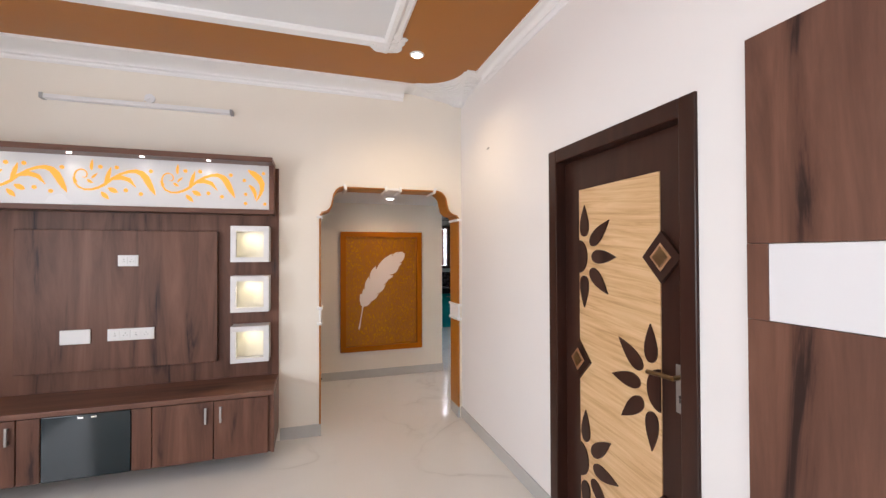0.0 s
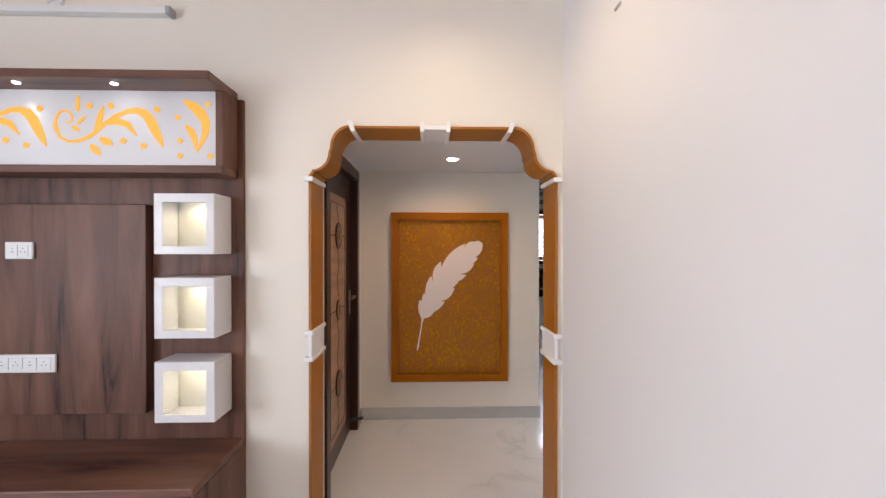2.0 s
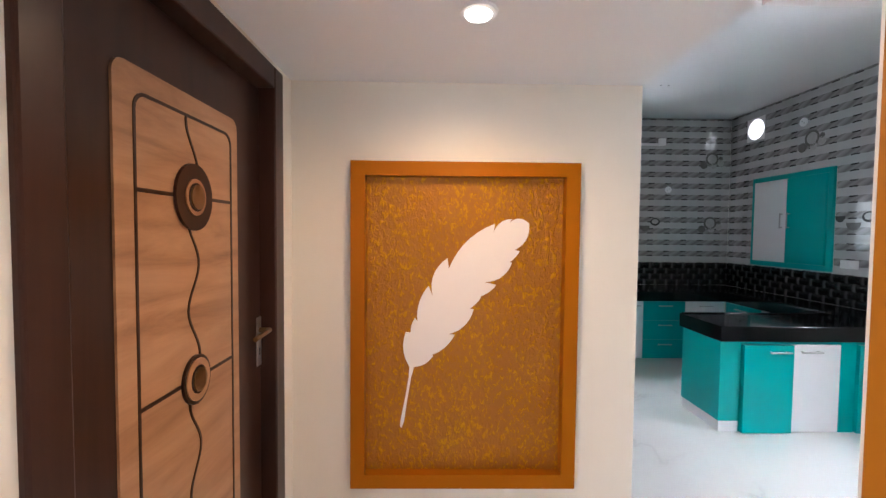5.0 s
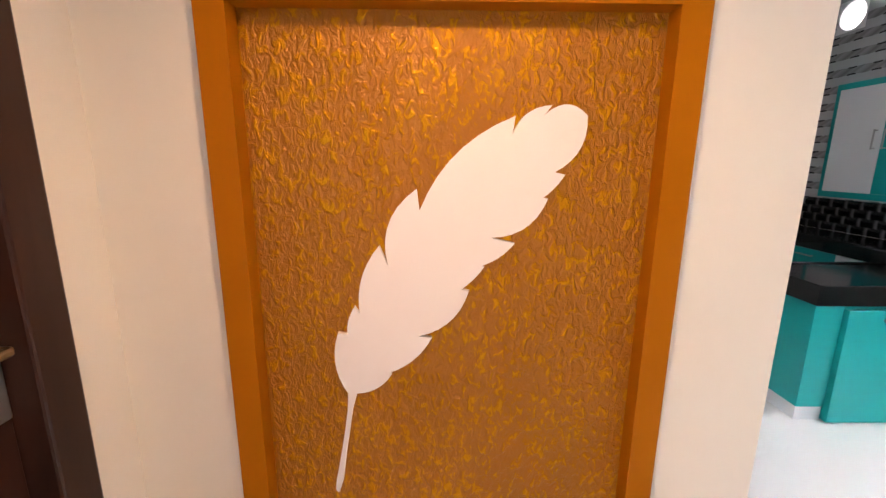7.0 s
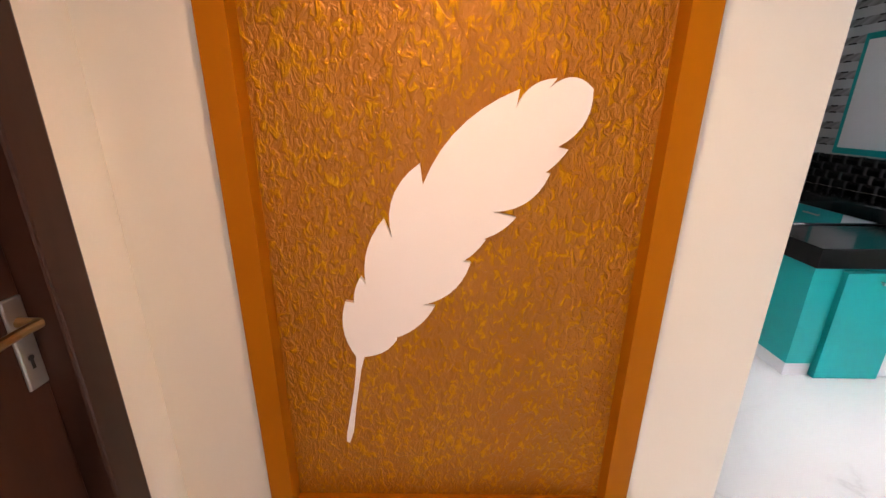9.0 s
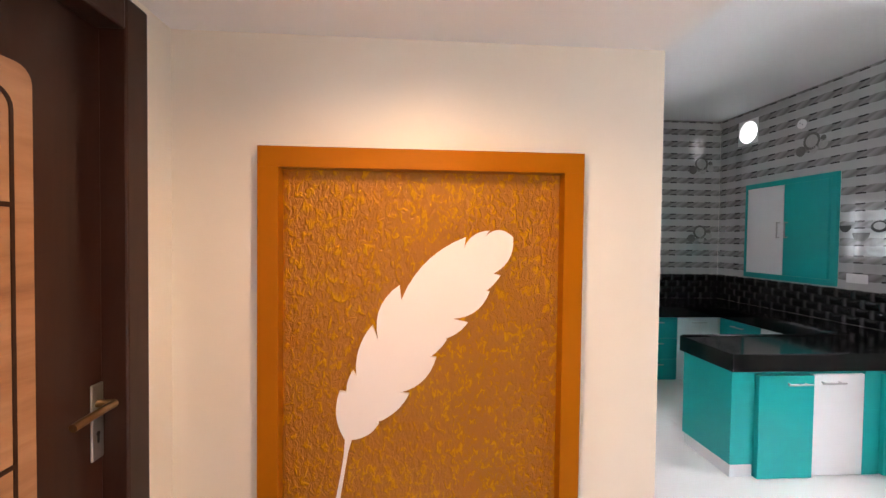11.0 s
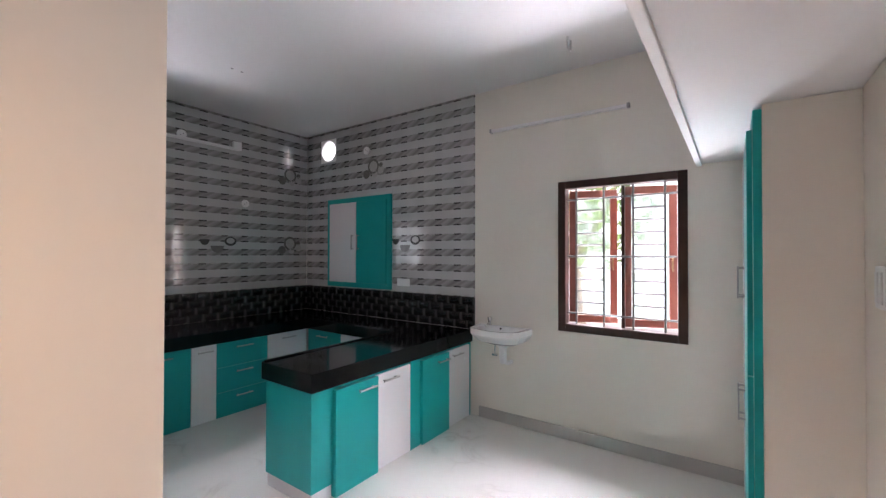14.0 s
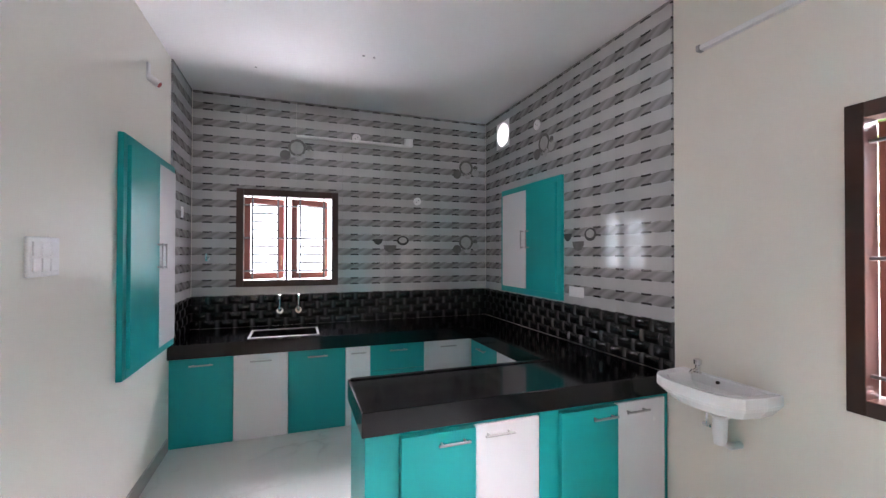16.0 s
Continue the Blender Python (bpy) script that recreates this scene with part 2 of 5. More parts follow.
M_OAK = wood("light_oak_veneer", [(0.25, (0.42, 0.23, 0.09)), (0.45, (0.62, 0.39, 0.19)), (0.6, (0.70, 0.47, 0.25)), (0.8, (0.78, 0.55, 0.32))], (6, 1.6, 30), 0.3, 1.6, tilt=-6)
M_OAK2 = wood("brown_oak_veneer", [(0.25, (0.20, 0.09, 0.04)), (0.45, (0.36, 0.18, 0.085)), (0.6, (0.44, 0.235, 0.12)), (0.8, (0.52, 0.30, 0.16))], (6, 1.5, 11), 0.3, 1.2)
M_DARK = wood("dark_polished_teak", [(0.3, (0.022, 0.009, 0.006)), (0.5, (0.038, 0.015, 0.010)), (0.75, (0.055, 0.022, 0.014))], (8, 8, 0.8), 0.28, spec=0.3)
M_FRAME = wood("brown_window_wood", [(0.3, (0.022, 0.007, 0.005)), (0.5, (0.034, 0.011, 0.007)), (0.75, (0.048, 0.016, 0.010))], (8, 8, 1.0), 0.3)
M_SHUT = mat("red_brown_shutter_paint", (0.20, 0.06, 0.04), 0.35, vary=0.1)
M_TEAL = mat("teal_laminate", (0.004, 0.33, 0.32), 0.33, vary=0.05, scale=3, bump=0.02, spec=0.3)
M_WLAM = mat("white_laminate", (0.76, 0.75, 0.76), 0.25, vary=0.02, scale=3, bump=0.02)
M_GRANITE = mat("black_granite", (0.006, 0.006, 0.0065), 0.1, vary=0.6, scale=140, fine=200, bump=0.01, spec=0.32)
M_BTILE = black_tile("black_relief_tile")
M_GROUT = mat("dark_grout", (0.03, 0.03, 0.03), 0.7)
M_WAVE = wave_tile("ribbon_print_tile")
M_STEEL = mat("brushed_steel", (0.46, 0.45, 0.44), 0.42, 1.0, vary=0.04, scale=30)
M_BARS = mat("grey_enamel_bars", (0.14, 0.135, 0.135), 0.45, vary=0.05, bump=0)
M_CHROME = mat("chrome", (0.8, 0.8, 0.8), 0.08, 1.0, vary=0.02, bump=0)
M_BRONZE = mat("antique_bronze", (0.28, 0.19, 0.10), 0.3, 1.0, vary=0.2, scale=30)
M_PLASTIC = mat("white_plastic", (0.80, 0.80, 0.80), 0.3, vary=0.02, bump=0)
M_GREYP = mat("grey_plastic", (0.35, 0.35, 0.35), 0.4, bump=0)
M_BLACKP = mat("black_plastic", (0.02, 0.02, 0.02), 0.4, bump=0)
M_RED = mat("red_plastic", (0.35, 0.02, 0.015), 0.4, bump=0)
M_CERAMIC = mat("white_glazed_ceramic", (0.82, 0.82, 0.82), 0.08, vary=0.01, bump=0)
M_GOLD = gold_relief("gold_rubbed_plaster")
M_FEATHER = mat("white_cut_board", (0.84, 0.76, 0.72), 0.5, vary=0.02, scale=5, bump=0.03)
M_BGLASS = mat("dark_tinted_glass", (0.012, 0.022, 0.026), 0.04, vary=0.1, bump=0, spec=0.5)
M_PRINT = mat("grey_tile_print", (0.16, 0.155, 0.15), 0.12, vary=0.35, scale=25, bump=0)
M_PRINTL = mat("pale_tile_print", (0.42, 0.41, 0.40), 0.12, vary=0.2, scale=25, bump=0)
M_NICHE = mat("niche_lining", (0.80, 0.77, 0.68), 0.4)
M_LAMP = glow("lamp_face", (1.0, 0.93, 0.80), 14.0)
M_AMBER = glow("amber_backlight", (1.0, 0.50, 0.06), 0.85)
M_AMBER.node_tree.nodes["Principled BSDF"].inputs["Base Color"].default_value = (0.25, 0.08, 0.005, 1)
M_GROUND = mat("outdoor_concrete", (0.36, 0.34, 0.30), 0.8, vary=0.2, scale=2)
M_LEAF = mat("leaf_green", (0.10, 0.16, 0.03), 0.5, vary=0.4, scale=6)
M_BARK = mat("bark", (0.16, 0.11, 0.07), 0.8, vary=0.3, scale=12)


def frosted(name):
    m = bpy.data.materials.new(name)
    m.use_nodes = True
    nt = m.node_tree
    b = nt.nodes["Principled BSDF"]
    b.inputs["Base Color"].default_value = (0.84, 0.92, 0.90, 1)
    b.inputs["Roughness"].default_value = 0.14
    b.inputs["Transmission Weight"].default_value = 1.0
    b.inputs["IOR"].default_value = 1.3
    n = nt.nodes.new("ShaderNodeTexNoise")
    n.inputs["Scale"].default_value = 180
    bp = nt.nodes.new("ShaderNodeBump")
    bp.inputs["Strength"].default_value = 0.05
    nt.links.new(n.outputs["Fac"], bp.inputs["Height"])
    nt.links.new(bp.outputs["Normal"], b.inputs["Normal"])
    return m


M_FROST = frosted("frosted_pane")

# ---- builders ----
BASE = {}


def thing(name, at, label, category, group="", kind=""):
    ob = new(name)
    ob.location = at
    ob.empty_display_size = 0.05
    BASE[ob.name] = Vector(at)
    return tagged(ob, label, category, group, kind)


def part(name, bm, material, parent, label=""):
    base = BASE[parent.name]
    bmesh.ops.translate(bm, verts=bm.verts, vec=-base)
    bmesh.ops.recalc_face_normals(bm, faces=bm.faces)
    me = bpy.data.meshes.new(name)
    bm.to_mesh(me)
    bm.free()
    me.materials.append(material)
    ob = new(name, me)
    ob.parent = parent
    BASE[ob.name] = base
    if label:
        ob["label"] = label
    return ob


def solo(name, bm, material, label, category, kind="", at=None, group=""):
    """A thing of one mesh, with its origin at its base."""
    co = [v.co for v in bm.verts]
    if at is None:
        at = Vector((sum(c.x for c in co) / len(co), sum(c.y for c in co) / len(co), min(c.z for c in co)))
    at = Vector(at)
    bmesh.ops.translate(bm, verts=bm.verts, vec=-at)
    bmesh.ops.recalc_face_normals(bm, faces=bm.faces)
    me = bpy.data.meshes.new(name)
    bm.to_mesh(me)
    bm.free()
    me.materials.append(material)
    ob = new(name, me)
    ob.location = at
    BASE[ob.name] = at
    return tagged(ob, label, category, group, kind)


def box(x0, x1, y0, y1, z0, z1, bev=0.0, bm=None):
    b = bmesh.new()
    bmesh.ops.create_cube(b, size=1)
    bmesh.ops.scale(b, verts=b.verts, vec=(abs(x1 - x0), abs(y1 - y0), abs(z1 - z0)))
    bmesh.ops.translate(b, verts=b.verts, vec=((x0 + x1) / 2, (y0 + y1) / 2, (z0 + z1) / 2))
    if bev:
        bmesh.ops.bevel(b, geom=b.edges[:], offset=bev, segments=2, affect='EDGES', profile=0.5)
    return merge(bm, b)


def merge(bm, b):
    if bm is None:
        return b
    me = bpy.data.meshes.new("tmp")
    b.to_mesh(me)
    b.free()
    bm.from_mesh(me)
    bpy.data.meshes.remove(me)
    return bm


def rod(p, q, r, seg=12, bm=None, r2=None):
    p, q = Vector(p), Vector(q)
    b = bmesh.new()
    bmesh.ops.create_cone(b, cap_ends=True, segments=seg, radius1=r, radius2=r if r2 is None else r2, depth=(q - p).length)
    turn = (q - p).to_track_quat('Z', 'Y').to_matrix().to_4x4()
    bmesh.ops.transform(b, verts=b.verts, matrix=Matrix.Translation((p + q) / 2) @ turn)
    return merge(bm, b)


def tube(points, r, seg=10, bm=None):
    b = bmesh.new()
    for p, q in zip(points, points[1:]):
        rod(p, q, r, seg, b)
    for p in points[1:-1]:
        s = bmesh.new()
        bmesh.ops.create_uvsphere(s, u_segments=seg, v_segments=6, radius=r)
        bmesh.ops.translate(s, verts=s.verts, vec=p)
        merge(b, s)
    return merge(bm, b)


def prism(outline, axis, a, b_, bm=None):
    """Extrudes a 2D outline along an axis: 'x': (y, z), 'y': (x, z), 'z': (x, y)."""
    b = bmesh.new()

    def at(p, k):
        return {'x': (k, p[0], p[1]), 'y': (p[0], k, p[1]), 'z': (p[0], p[1], k)}[axis]
    n = len(outline)
    v0 = [b.verts.new(at(p, a)) for p in outline]
    v1 = [b.verts.new(at(p, b_)) for p in outline]
    for i in range(n):
        b.faces.new((v0[i], v0[(i + 1) % n], v1[(i + 1) % n], v1[i]))
    f0, f1 = b.faces.new(v0), b.faces.new(v1)
    f0.normal_update()
    f1.normal_update()
    bmesh.ops.triangulate(b, faces=[f0, f1])
    return merge(bm, b)


def wall(name, axis, p0, p1, u0, u1, z0, z1, holes, material, label):
    """A thick wall across axis between p0 and p1, with rectangular holes (u0, u1, z0, z1)."""
    us = sorted({u0, u1, *[h[0] for h in holes], *[h[1] for h in holes]})
    zs = sorted({z0, z1, *[h[2] for h in holes], *[h[3] for h in holes]})
    b = bmesh.new()
    cache = {}

    def v(p, u, z):
        k = (p, u, z)
        if k not in cache:
            cache[k] = b.verts.new((p, u, z) if axis == 'x' else (u, p, z))
        return cache[k]

    def solid(i, j):
        if not (0 <= i < len(us) - 1 and 0 <= j < len(zs) - 1):
            return False
        cu, cz = (us[i] + us[i + 1]) / 2, (zs[j] + zs[j + 1]) / 2
        return not any(h[0] < cu < h[1] and h[2] < cz < h[3] for h in holes)
    for i in range(len(us) - 1):
        for j in range(len(zs) - 1):
            if not solid(i, j):
                continue
            a, c, d, e = us[i], us[i + 1], zs[j], zs[j + 1]
            for p in (p0, p1):
                b.faces.new((v(p, a, d), v(p, c, d), v(p, c, e), v(p, a, e)))
            for (ii, jj, q0, q1) in ((i - 1, j, (a, d), (a, e)), (i + 1, j, (c, d), (c, e)), (i, j - 1, (a, d), (c, d)), (i, j + 1, (a, e), (c, e))):
                if not solid(ii, jj):
                    b.faces.new((v(p0, *q0), v(p0, *q1), v(p1, *q1), v(p1, *q0)))
    return solo(name, b, material, label, "wall", "structure")


def disc(c, axis, r, depth, seg=24, bm=None):
    d = {'x': Vector((depth, 0, 0)), 'y': Vector((0, depth, 0)), 'z': Vector((0, 0, depth))}[axis]
    return rod(Vector(c), Vector(c) + d, r, seg, bm)


def revolve(profile, c, seg=24, bm=None):
    """Turns (radius, z) pairs about the vertical through c."""
    b = bmesh.new()
    rings = [[b.verts.new((c[0] + r * math.cos(2 * math.pi * k / seg), c[1] + r * math.sin(2 * math.pi * k / seg), c[2] + z)) for k in range(seg)] for r, z in profile]
    for r0, r1 in zip(rings, rings[1:]):
        for k in range(seg):
            b.faces.new((r0[k], r0[(k + 1) % seg], r1[(k + 1) % seg], r1[k]))
    b.faces.new(rings[0][::-1])
    b.faces.new(rings[-1])
    return merge(bm, b)

# ---- the setting ----
solo("floor", box(-2.8, 5.3, -2.5, 8.9, -0.12, 0.0), M_FLOOR, "polished pale marble tile floor with fine grey veins", "floor", "structure")
solo("ground", box(-60, 60, -60, 60, -0.4, -0.3), M_GROUND, "bare concrete ground outside the house", "ground", "structure")

glow_m = glow("bright_sky_haze", (0.95, 1.0, 0.96), 0.6)
solo("backdrop_east", box(14.0, 14.1, -8, 20, -0.3, 12), glow_m, "bright hazy sky beyond the garden", "backdrop", "structure")
solo("backdrop_north", box(-12, 13.9, 15.0, 15.1, -0.3, 12), glow("pale_sky_haze", (0.98, 0.98, 1.0), 2.0), "bright hazy sky beyond the garden", "backdrop", "structure")


def arch_curve():
    """Left half of the arch from the springing up, as offsets from (0.53, 1.83)."""
    pts = [(0, 0), (0.006, 0.0), (0.006, 0.010), (0.013, 0.012), (0.013, 0.020), (0.020, 0.022), (0.020, 0.032)]
    for k in range(1, 15):
        a = math.radians(90 * k / 14)
        pts.append((0.020 + 0.080 * math.sin(a) , 0.032 + 0.085 * (1 - math.cos(a)) ))
    pts += [(0.104, 0.128), (0.108, 0.140)]
    for k in range(1, 17):
        a = math.radians(90 * k / 16)
        pts.append((0.108 + 0.092 * (1 - math.cos(a)), 0.140 + 0.110 * math.sin(a)))
    return pts


XL, XR, ZS = 0.512, 1.752, 1.83
LEFT = [(XL + a, ZS + b) for a, b in arch_curve()]
RIGHT = [(XR - (x - XL) * 1.12, z) for x, z in LEFT][::-1]
ARCH = LEFT + RIGHT
YF, YB = 3.54, 3.76
bm = prism([(-2.6, 0), (XL, 0)] + ARCH + [(XR, 0), (5.28, 0), (5.28, 3.05), (-2.6, 3.05)], 'y', YF, YB)
solo("wall_living_north", bm, M_CREAM, "cream painted wall with a scalloped arched opening", "wall", "structure")

wall("wall_living_east", 'x', 1.78, 2.0, -2.5, YF, 0, 3.05, [(1.075, 2.04, 0, 2.09)], M_WHITEWALL, "smooth white painted wall beside the panelled door")
wall("wall_living_west", 'x', -2.8, -2.6, -2.5, YB, 0, 3.05, [(-1.2, 1.8, 0.65, 2.35)], M_CREAM, "plain cream wall with a window opening")
wall("wall_living_south", 'y', -2.5, -2.3, -2.6, 2.0, 0, 3.05, [(-1.4, 0.2, 0.02, 2.3)], M_CREAM, "plain cream wall with the entrance opening")
wall("wall_passage_west", 'x', 0.29, 0.51, YB, 5.03, 0, 3.05, [(3.83, 4.90, 0, 2.10)], M_CREAM, "cream passage wall round a panelled door")
wall("wall_feather", 'y', 5.03, 5.25, 0.29, 2.055, 0, 3.05, [(0.83, 1.725, 0.38, 1.725)], M_CREAM, "cream wall with a framed relief panel")
wall("wall_kitchen_west", 'x', 1.85, 2.055, 5.25, 8.9, 0, 3.05, [], M_KWALL, "ivory kitchen wall with a built-in cupboard")
wall("wall_kitchen_north", 'y', 8.68, 8.9, 2.055, 5.28, 0, 3.05, [(2.44, 3.38, 1.18, 2.12)], M_KWALL, "kitchen wall faced with printed tiles around a window")
wall("wall_kitchen_east", 'x', 5.06, 5.28, YB, 8.68, 0, 3.05, [(4.42, 5.345, 0.877, 2.10), (8.10, 8.38, 2.63, 2.91)], M_KWALL, "ivory wall with a barred window and a round vent hole")
solo("ceiling_living", box(-2.6, 1.78, -2.3, YF, 2.965, 3.2), M_CEIL, "white living room ceiling with an orange border", "ceiling", "structure")
solo("ceiling_kitchen", box(0.29, 5.28, YB, 8.9, 3.012, 3.2), M_CEIL, "plain white kitchen ceiling", "ceiling", "structure")
solo("ceiling_passage", box(0.51, 2.055, YB, 5.03, 2.125, 2.95), M_CEIL, "low white passage soffit at lintel level", "ceiling", "structure")

# vent hole: a round ring fills the square cut
bm = bmesh.new()
ring = [(8.24 + 0.125 * math.cos(2 * math.pi * k / 32), 2.77 + 0.125 * math.sin(2 * math.pi * k / 32)) for k in range(32)]


def square(k):
    a = 2 * math.pi * k / 32
    c, s = math.cos(a), math.sin(a)
    f = 0.14 / max(abs(c), abs(s))
    return 8.24 + c * f, 2.77 + s * f


for k in range(32):
    p, q, r, s = ring[k], ring[(k + 1) % 32], square((k + 1) % 32), square(k)
    prism([p, q, r, s], 'x', 5.045, 5.27, bm)
solo("vent_collar", bm, M_PLASTER, "round plastered exhaust hole through the tiled wall", "vent hole", "structure")

# storage loft over the dining side, at lintel level
loft = thing("loft_slab", (3.5, 4.0, 2.13), "white plastered storage loft slab with an unfinished front edge", "loft", kind="structure")
part("slab", box(2.057, 5.058, YB + 0.002, 4.345, 2.13, 2.215), M_CEIL, loft)
part("lip", box(2.057, 5.056, 4.332, 4.368, 2.112, 2.225, 0.004), M_PLASTER, loft, "uneven white plaster lip")
for x in (3.05, 3.35, 3.45, 4.1):
    part("clip", box(x, x + 0.018, 4.368, 4.380, 2.16, 2.25, 0.002), M_STEEL, loft, "small metal shutter clip")

# skirting
sk = thing("baseboard", (1, 3, 0), "grey polished tile skirting along the walls", "baseboard", kind="structure")
for x0, x1, y0, y1 in ((0.21, XL - 0.0, 3.53, YF), (1.768, 1.78, 2.05, 3.54), (1.768, 1.78, -2.3, 1.07), (0.522, 2.065, 5.018, 5.03),
                       (2.055, 2.067, 5.03, 7.99), (5.048, 5.06, 3.77, 6.10), (0.51, 0.522, 4.91, 5.03), (2.06, 3.86, YB, 3.772)):
    part("skirting_tile", box(x0, x1, y0, y1, 0, 0.098, 0.002), M_SKIRT, sk)

# ---- living room ceiling ----
bm = bmesh.new()
for b4 in ((-2.6, 1.78, 2.80, 3.54), (1.03, 1.78, -2.3, 2.80), (-2.6, -1.9, -2.3, 2.80), (-1.9, 1.03, -2.3, -1.6)):
    box(b4[0], b4[1], b4[2], b4[3], 2.95, 2.965, bm=bm)
solo("ceiling_border", bm, M_ORANGE, "burnt orange painted ceiling border", "ceiling border", "structure")


def cove(depth, drop):
    """Section of a stepped plaster cornice: (out from the wall, down from the ceiling)."""
    pts = [(0, 0), (depth, 0), (depth, -0.018), (depth - 0.025, -0.022)]
    for k in range(1, 8):
        a = math.radians(90 * k / 7)
        pts.append((depth - 0.03 - (depth - 0.055) * math.sin(a) * 0.9, -0.022 - (drop - 0.05) * (1 - math.cos(a))))
    pts += [(0.018, -drop + 0.025), (0.018, -drop + 0.01), (0.012, -drop), (0, -drop)]
    return pts


cn = thing("cornice", (1, 3, 2.9), "white moulded plaster cornice with a curved corner piece", "cornice", kind="structure")
part("north_run", prism([(YF - o, 2.95 + d) for o, d in cove(0.21, 0.085)], 'x', -2.6, 1.23), M_PLASTER, cn)
bm = bmesh.new()
sec = [(1.78 - o, 2.95 + d) for o, d in cove(0.085, 0.085)]
prism(sec, 'y', -2.3, 2.97, bm)
part("east_run", bm, M_PLASTER, cn)
# corner piece: a quarter drum swelling out of the corner, with small shoulders
out = [(1.78, 3.54), (1.22, 3.54), (1.22, 3.33), (1.29, 3.33), (1.295, 3.318)]
for k in range(0, 11):
    a = math.radians(90 - 90 * k / 10)
    out.append((1.30 + 0.31 * math.cos(a), 2.99 + 0.32 * math.sin(a)))
out += [(1.62, 2.985), (1.62, 2.955), (1.69, 2.955), (1.78, 2.955)]
bm = bmesh.new()
for k in range(16):
    f = 1.0 - 0.85 * math.sin(math.pi / 2 * k / 16) if k > 1 else 1.0 - 0.01 * k
    f = max(f, 0.12)
    za, zb = 2.95 - 0.085 * (k + 1) / 16, 2.95 - 0.085 * k / 16
    prism([(1.78 - (1.78 - x) * f, 3.54 - (3.54 - y) * f) for x, y in out], 'z', za, zb, bm)
part("corner_piece", bm, M_PLASTER, cn, "curved fan-shaped plaster corner")

# inner moulding with a floral corner
im = thing("ceiling_moulding", (0, 1, 3.0), "white plaster ceiling moulding with a floral corner", "ceiling moulding", kind="structure")
prof = [(0, 0.0), (0, -0.015), (0.02, -0.03), (0.045, -0.022), (0.065, -0.035), (0.09, -0.03), (0.105, -0.012), (0.105, 0)]
part("north_strip", prism([(2.80 - a, 2.966 + d) for a, d in prof], 'x', -1.9, 1.03), M_PLASTER, im)
part("east_strip", prism([(1.03 - a, 2.966 + d) for a, d in prof], 'y', -1.6, 2.80), M_PLASTER, im)
bm = bmesh.new()
for k in range(16):
    a = random.uniform(0, 6.28)
    t = k / 15
    if k % 2:
        c = (1.025 - 0.22 * t, 2.80 - 0.03 + random.uniform(-0.03, 0.05), 2.95)
    else:
        c = (1.025 + random.uniform(-0.05, 0.02), 2.80 - 0.22 * t, 2.95)
    s = bmesh.new()
    bmesh.ops.create_icosphere(s, subdivisions=2, radius=0.03 + 0.012 * random.random())
    bmesh.ops.scale(s, verts=s.verts, vec=(1.25, 0.8, 0.6))
    bmesh.ops.rotate(s, verts=s.verts, cent=(0, 0, 0), matrix=Matrix.Rotation(a, 3, 'Z'))
    bmesh.ops.translate(s, verts=s.verts, vec=c)
    merge(bm, s)
part("floral_corner", bm, M_PLASTER, im, "carved leaf and scroll corner")


def downlight(x, y, z, r, group):
    d = thing("downlight", (x, y, z), "small round recessed ceiling light, switched on", "ceiling light", group)
    part("rim", revolve([(r, 0), (r + 0.012, -0.002), (r + 0.010, -0.010), (r - 0.004, -0.012)], (x, y, z)), M_PLASTIC, d)
    part("lens", revolve([(r - 0.005, -0.0125), (r - 0.01, -0.018), (0.01, -0.022)], (x, y, z)), M_LAMP, d, "glowing lamp lens")


downlight(1.18, 2.82, 2.95, 0.04, "ceiling downlights")
downlight(1.27, 4.44, 2.125, 0.045, "ceiling downlights")

# ---- arch lining ----
al = thing("arch_lining", (1.137, 3.6, 0), "moulded arch lining painted burnt orange with white bands", "arch trim", kind="structure")
YA, YE = 3.514, 3.752


def lining(pts, th, y0, y1):
    """A shell that follows the arch outline and is th thick towards the opening."""
    b = bmesh.new()
    cx, cz = 1.137, 1.55
    inn = []
    for x, z in pts:
        d = Vector((cx - x, cz - z)).normalized() * th
        inn.append((x + d.x, z + d.y))
    for i in range(len(pts) - 1):
        prism([pts[i], pts[i + 1], inn[i + 1], inn[i]], 'y', y0, y1, b)
    return b


part("left_curve", lining(LEFT, 0.013, YA, YE), M_ORANGE, al)
part("right_curve", lining(RIGHT, 0.013, YA, YE), M_ORANGE, al)
zt = LEFT[-1][1]
part("top_left_panel", box(LEFT[-1][0] + 0.012, 1.067, YA + 0.006, YE, zt - 0.013, zt, 0.002), M_ORANGE, al)
part("top_right_panel", box(1.205, RIGHT[0][0] - 0.012, YA + 0.006, YE, zt - 0.013, zt, 0.002), M_ORANGE, al)
part("keystone", box(1.067, 1.205, YA + 0.004, YE, zt - 0.017, zt + 0.004, 0.003), M_PLASTER, al, "white keystone")
for x in (1.062, 1.192):
    part("band", box(x, x + 0.02, YA - 0.006, YE + 0.005, zt - 0.03, zt + 0.018, 0.003), M_PLASTER, al)
for x, sgn in ((LEFT[-1][0] + 0.006, 1), (RIGHT[0][0] - 0.006, -1)):
    part("band", prism([(x - 0.012 * sgn, zt + 0.02), (x + 0.010 * sgn, zt + 0.02), (x + 0.026 * sgn, zt - 0.03), (x + 0.004 * sgn, zt - 0.03)], 'y', YA - 0.006, YE + 0.004), M_PLASTER, al)
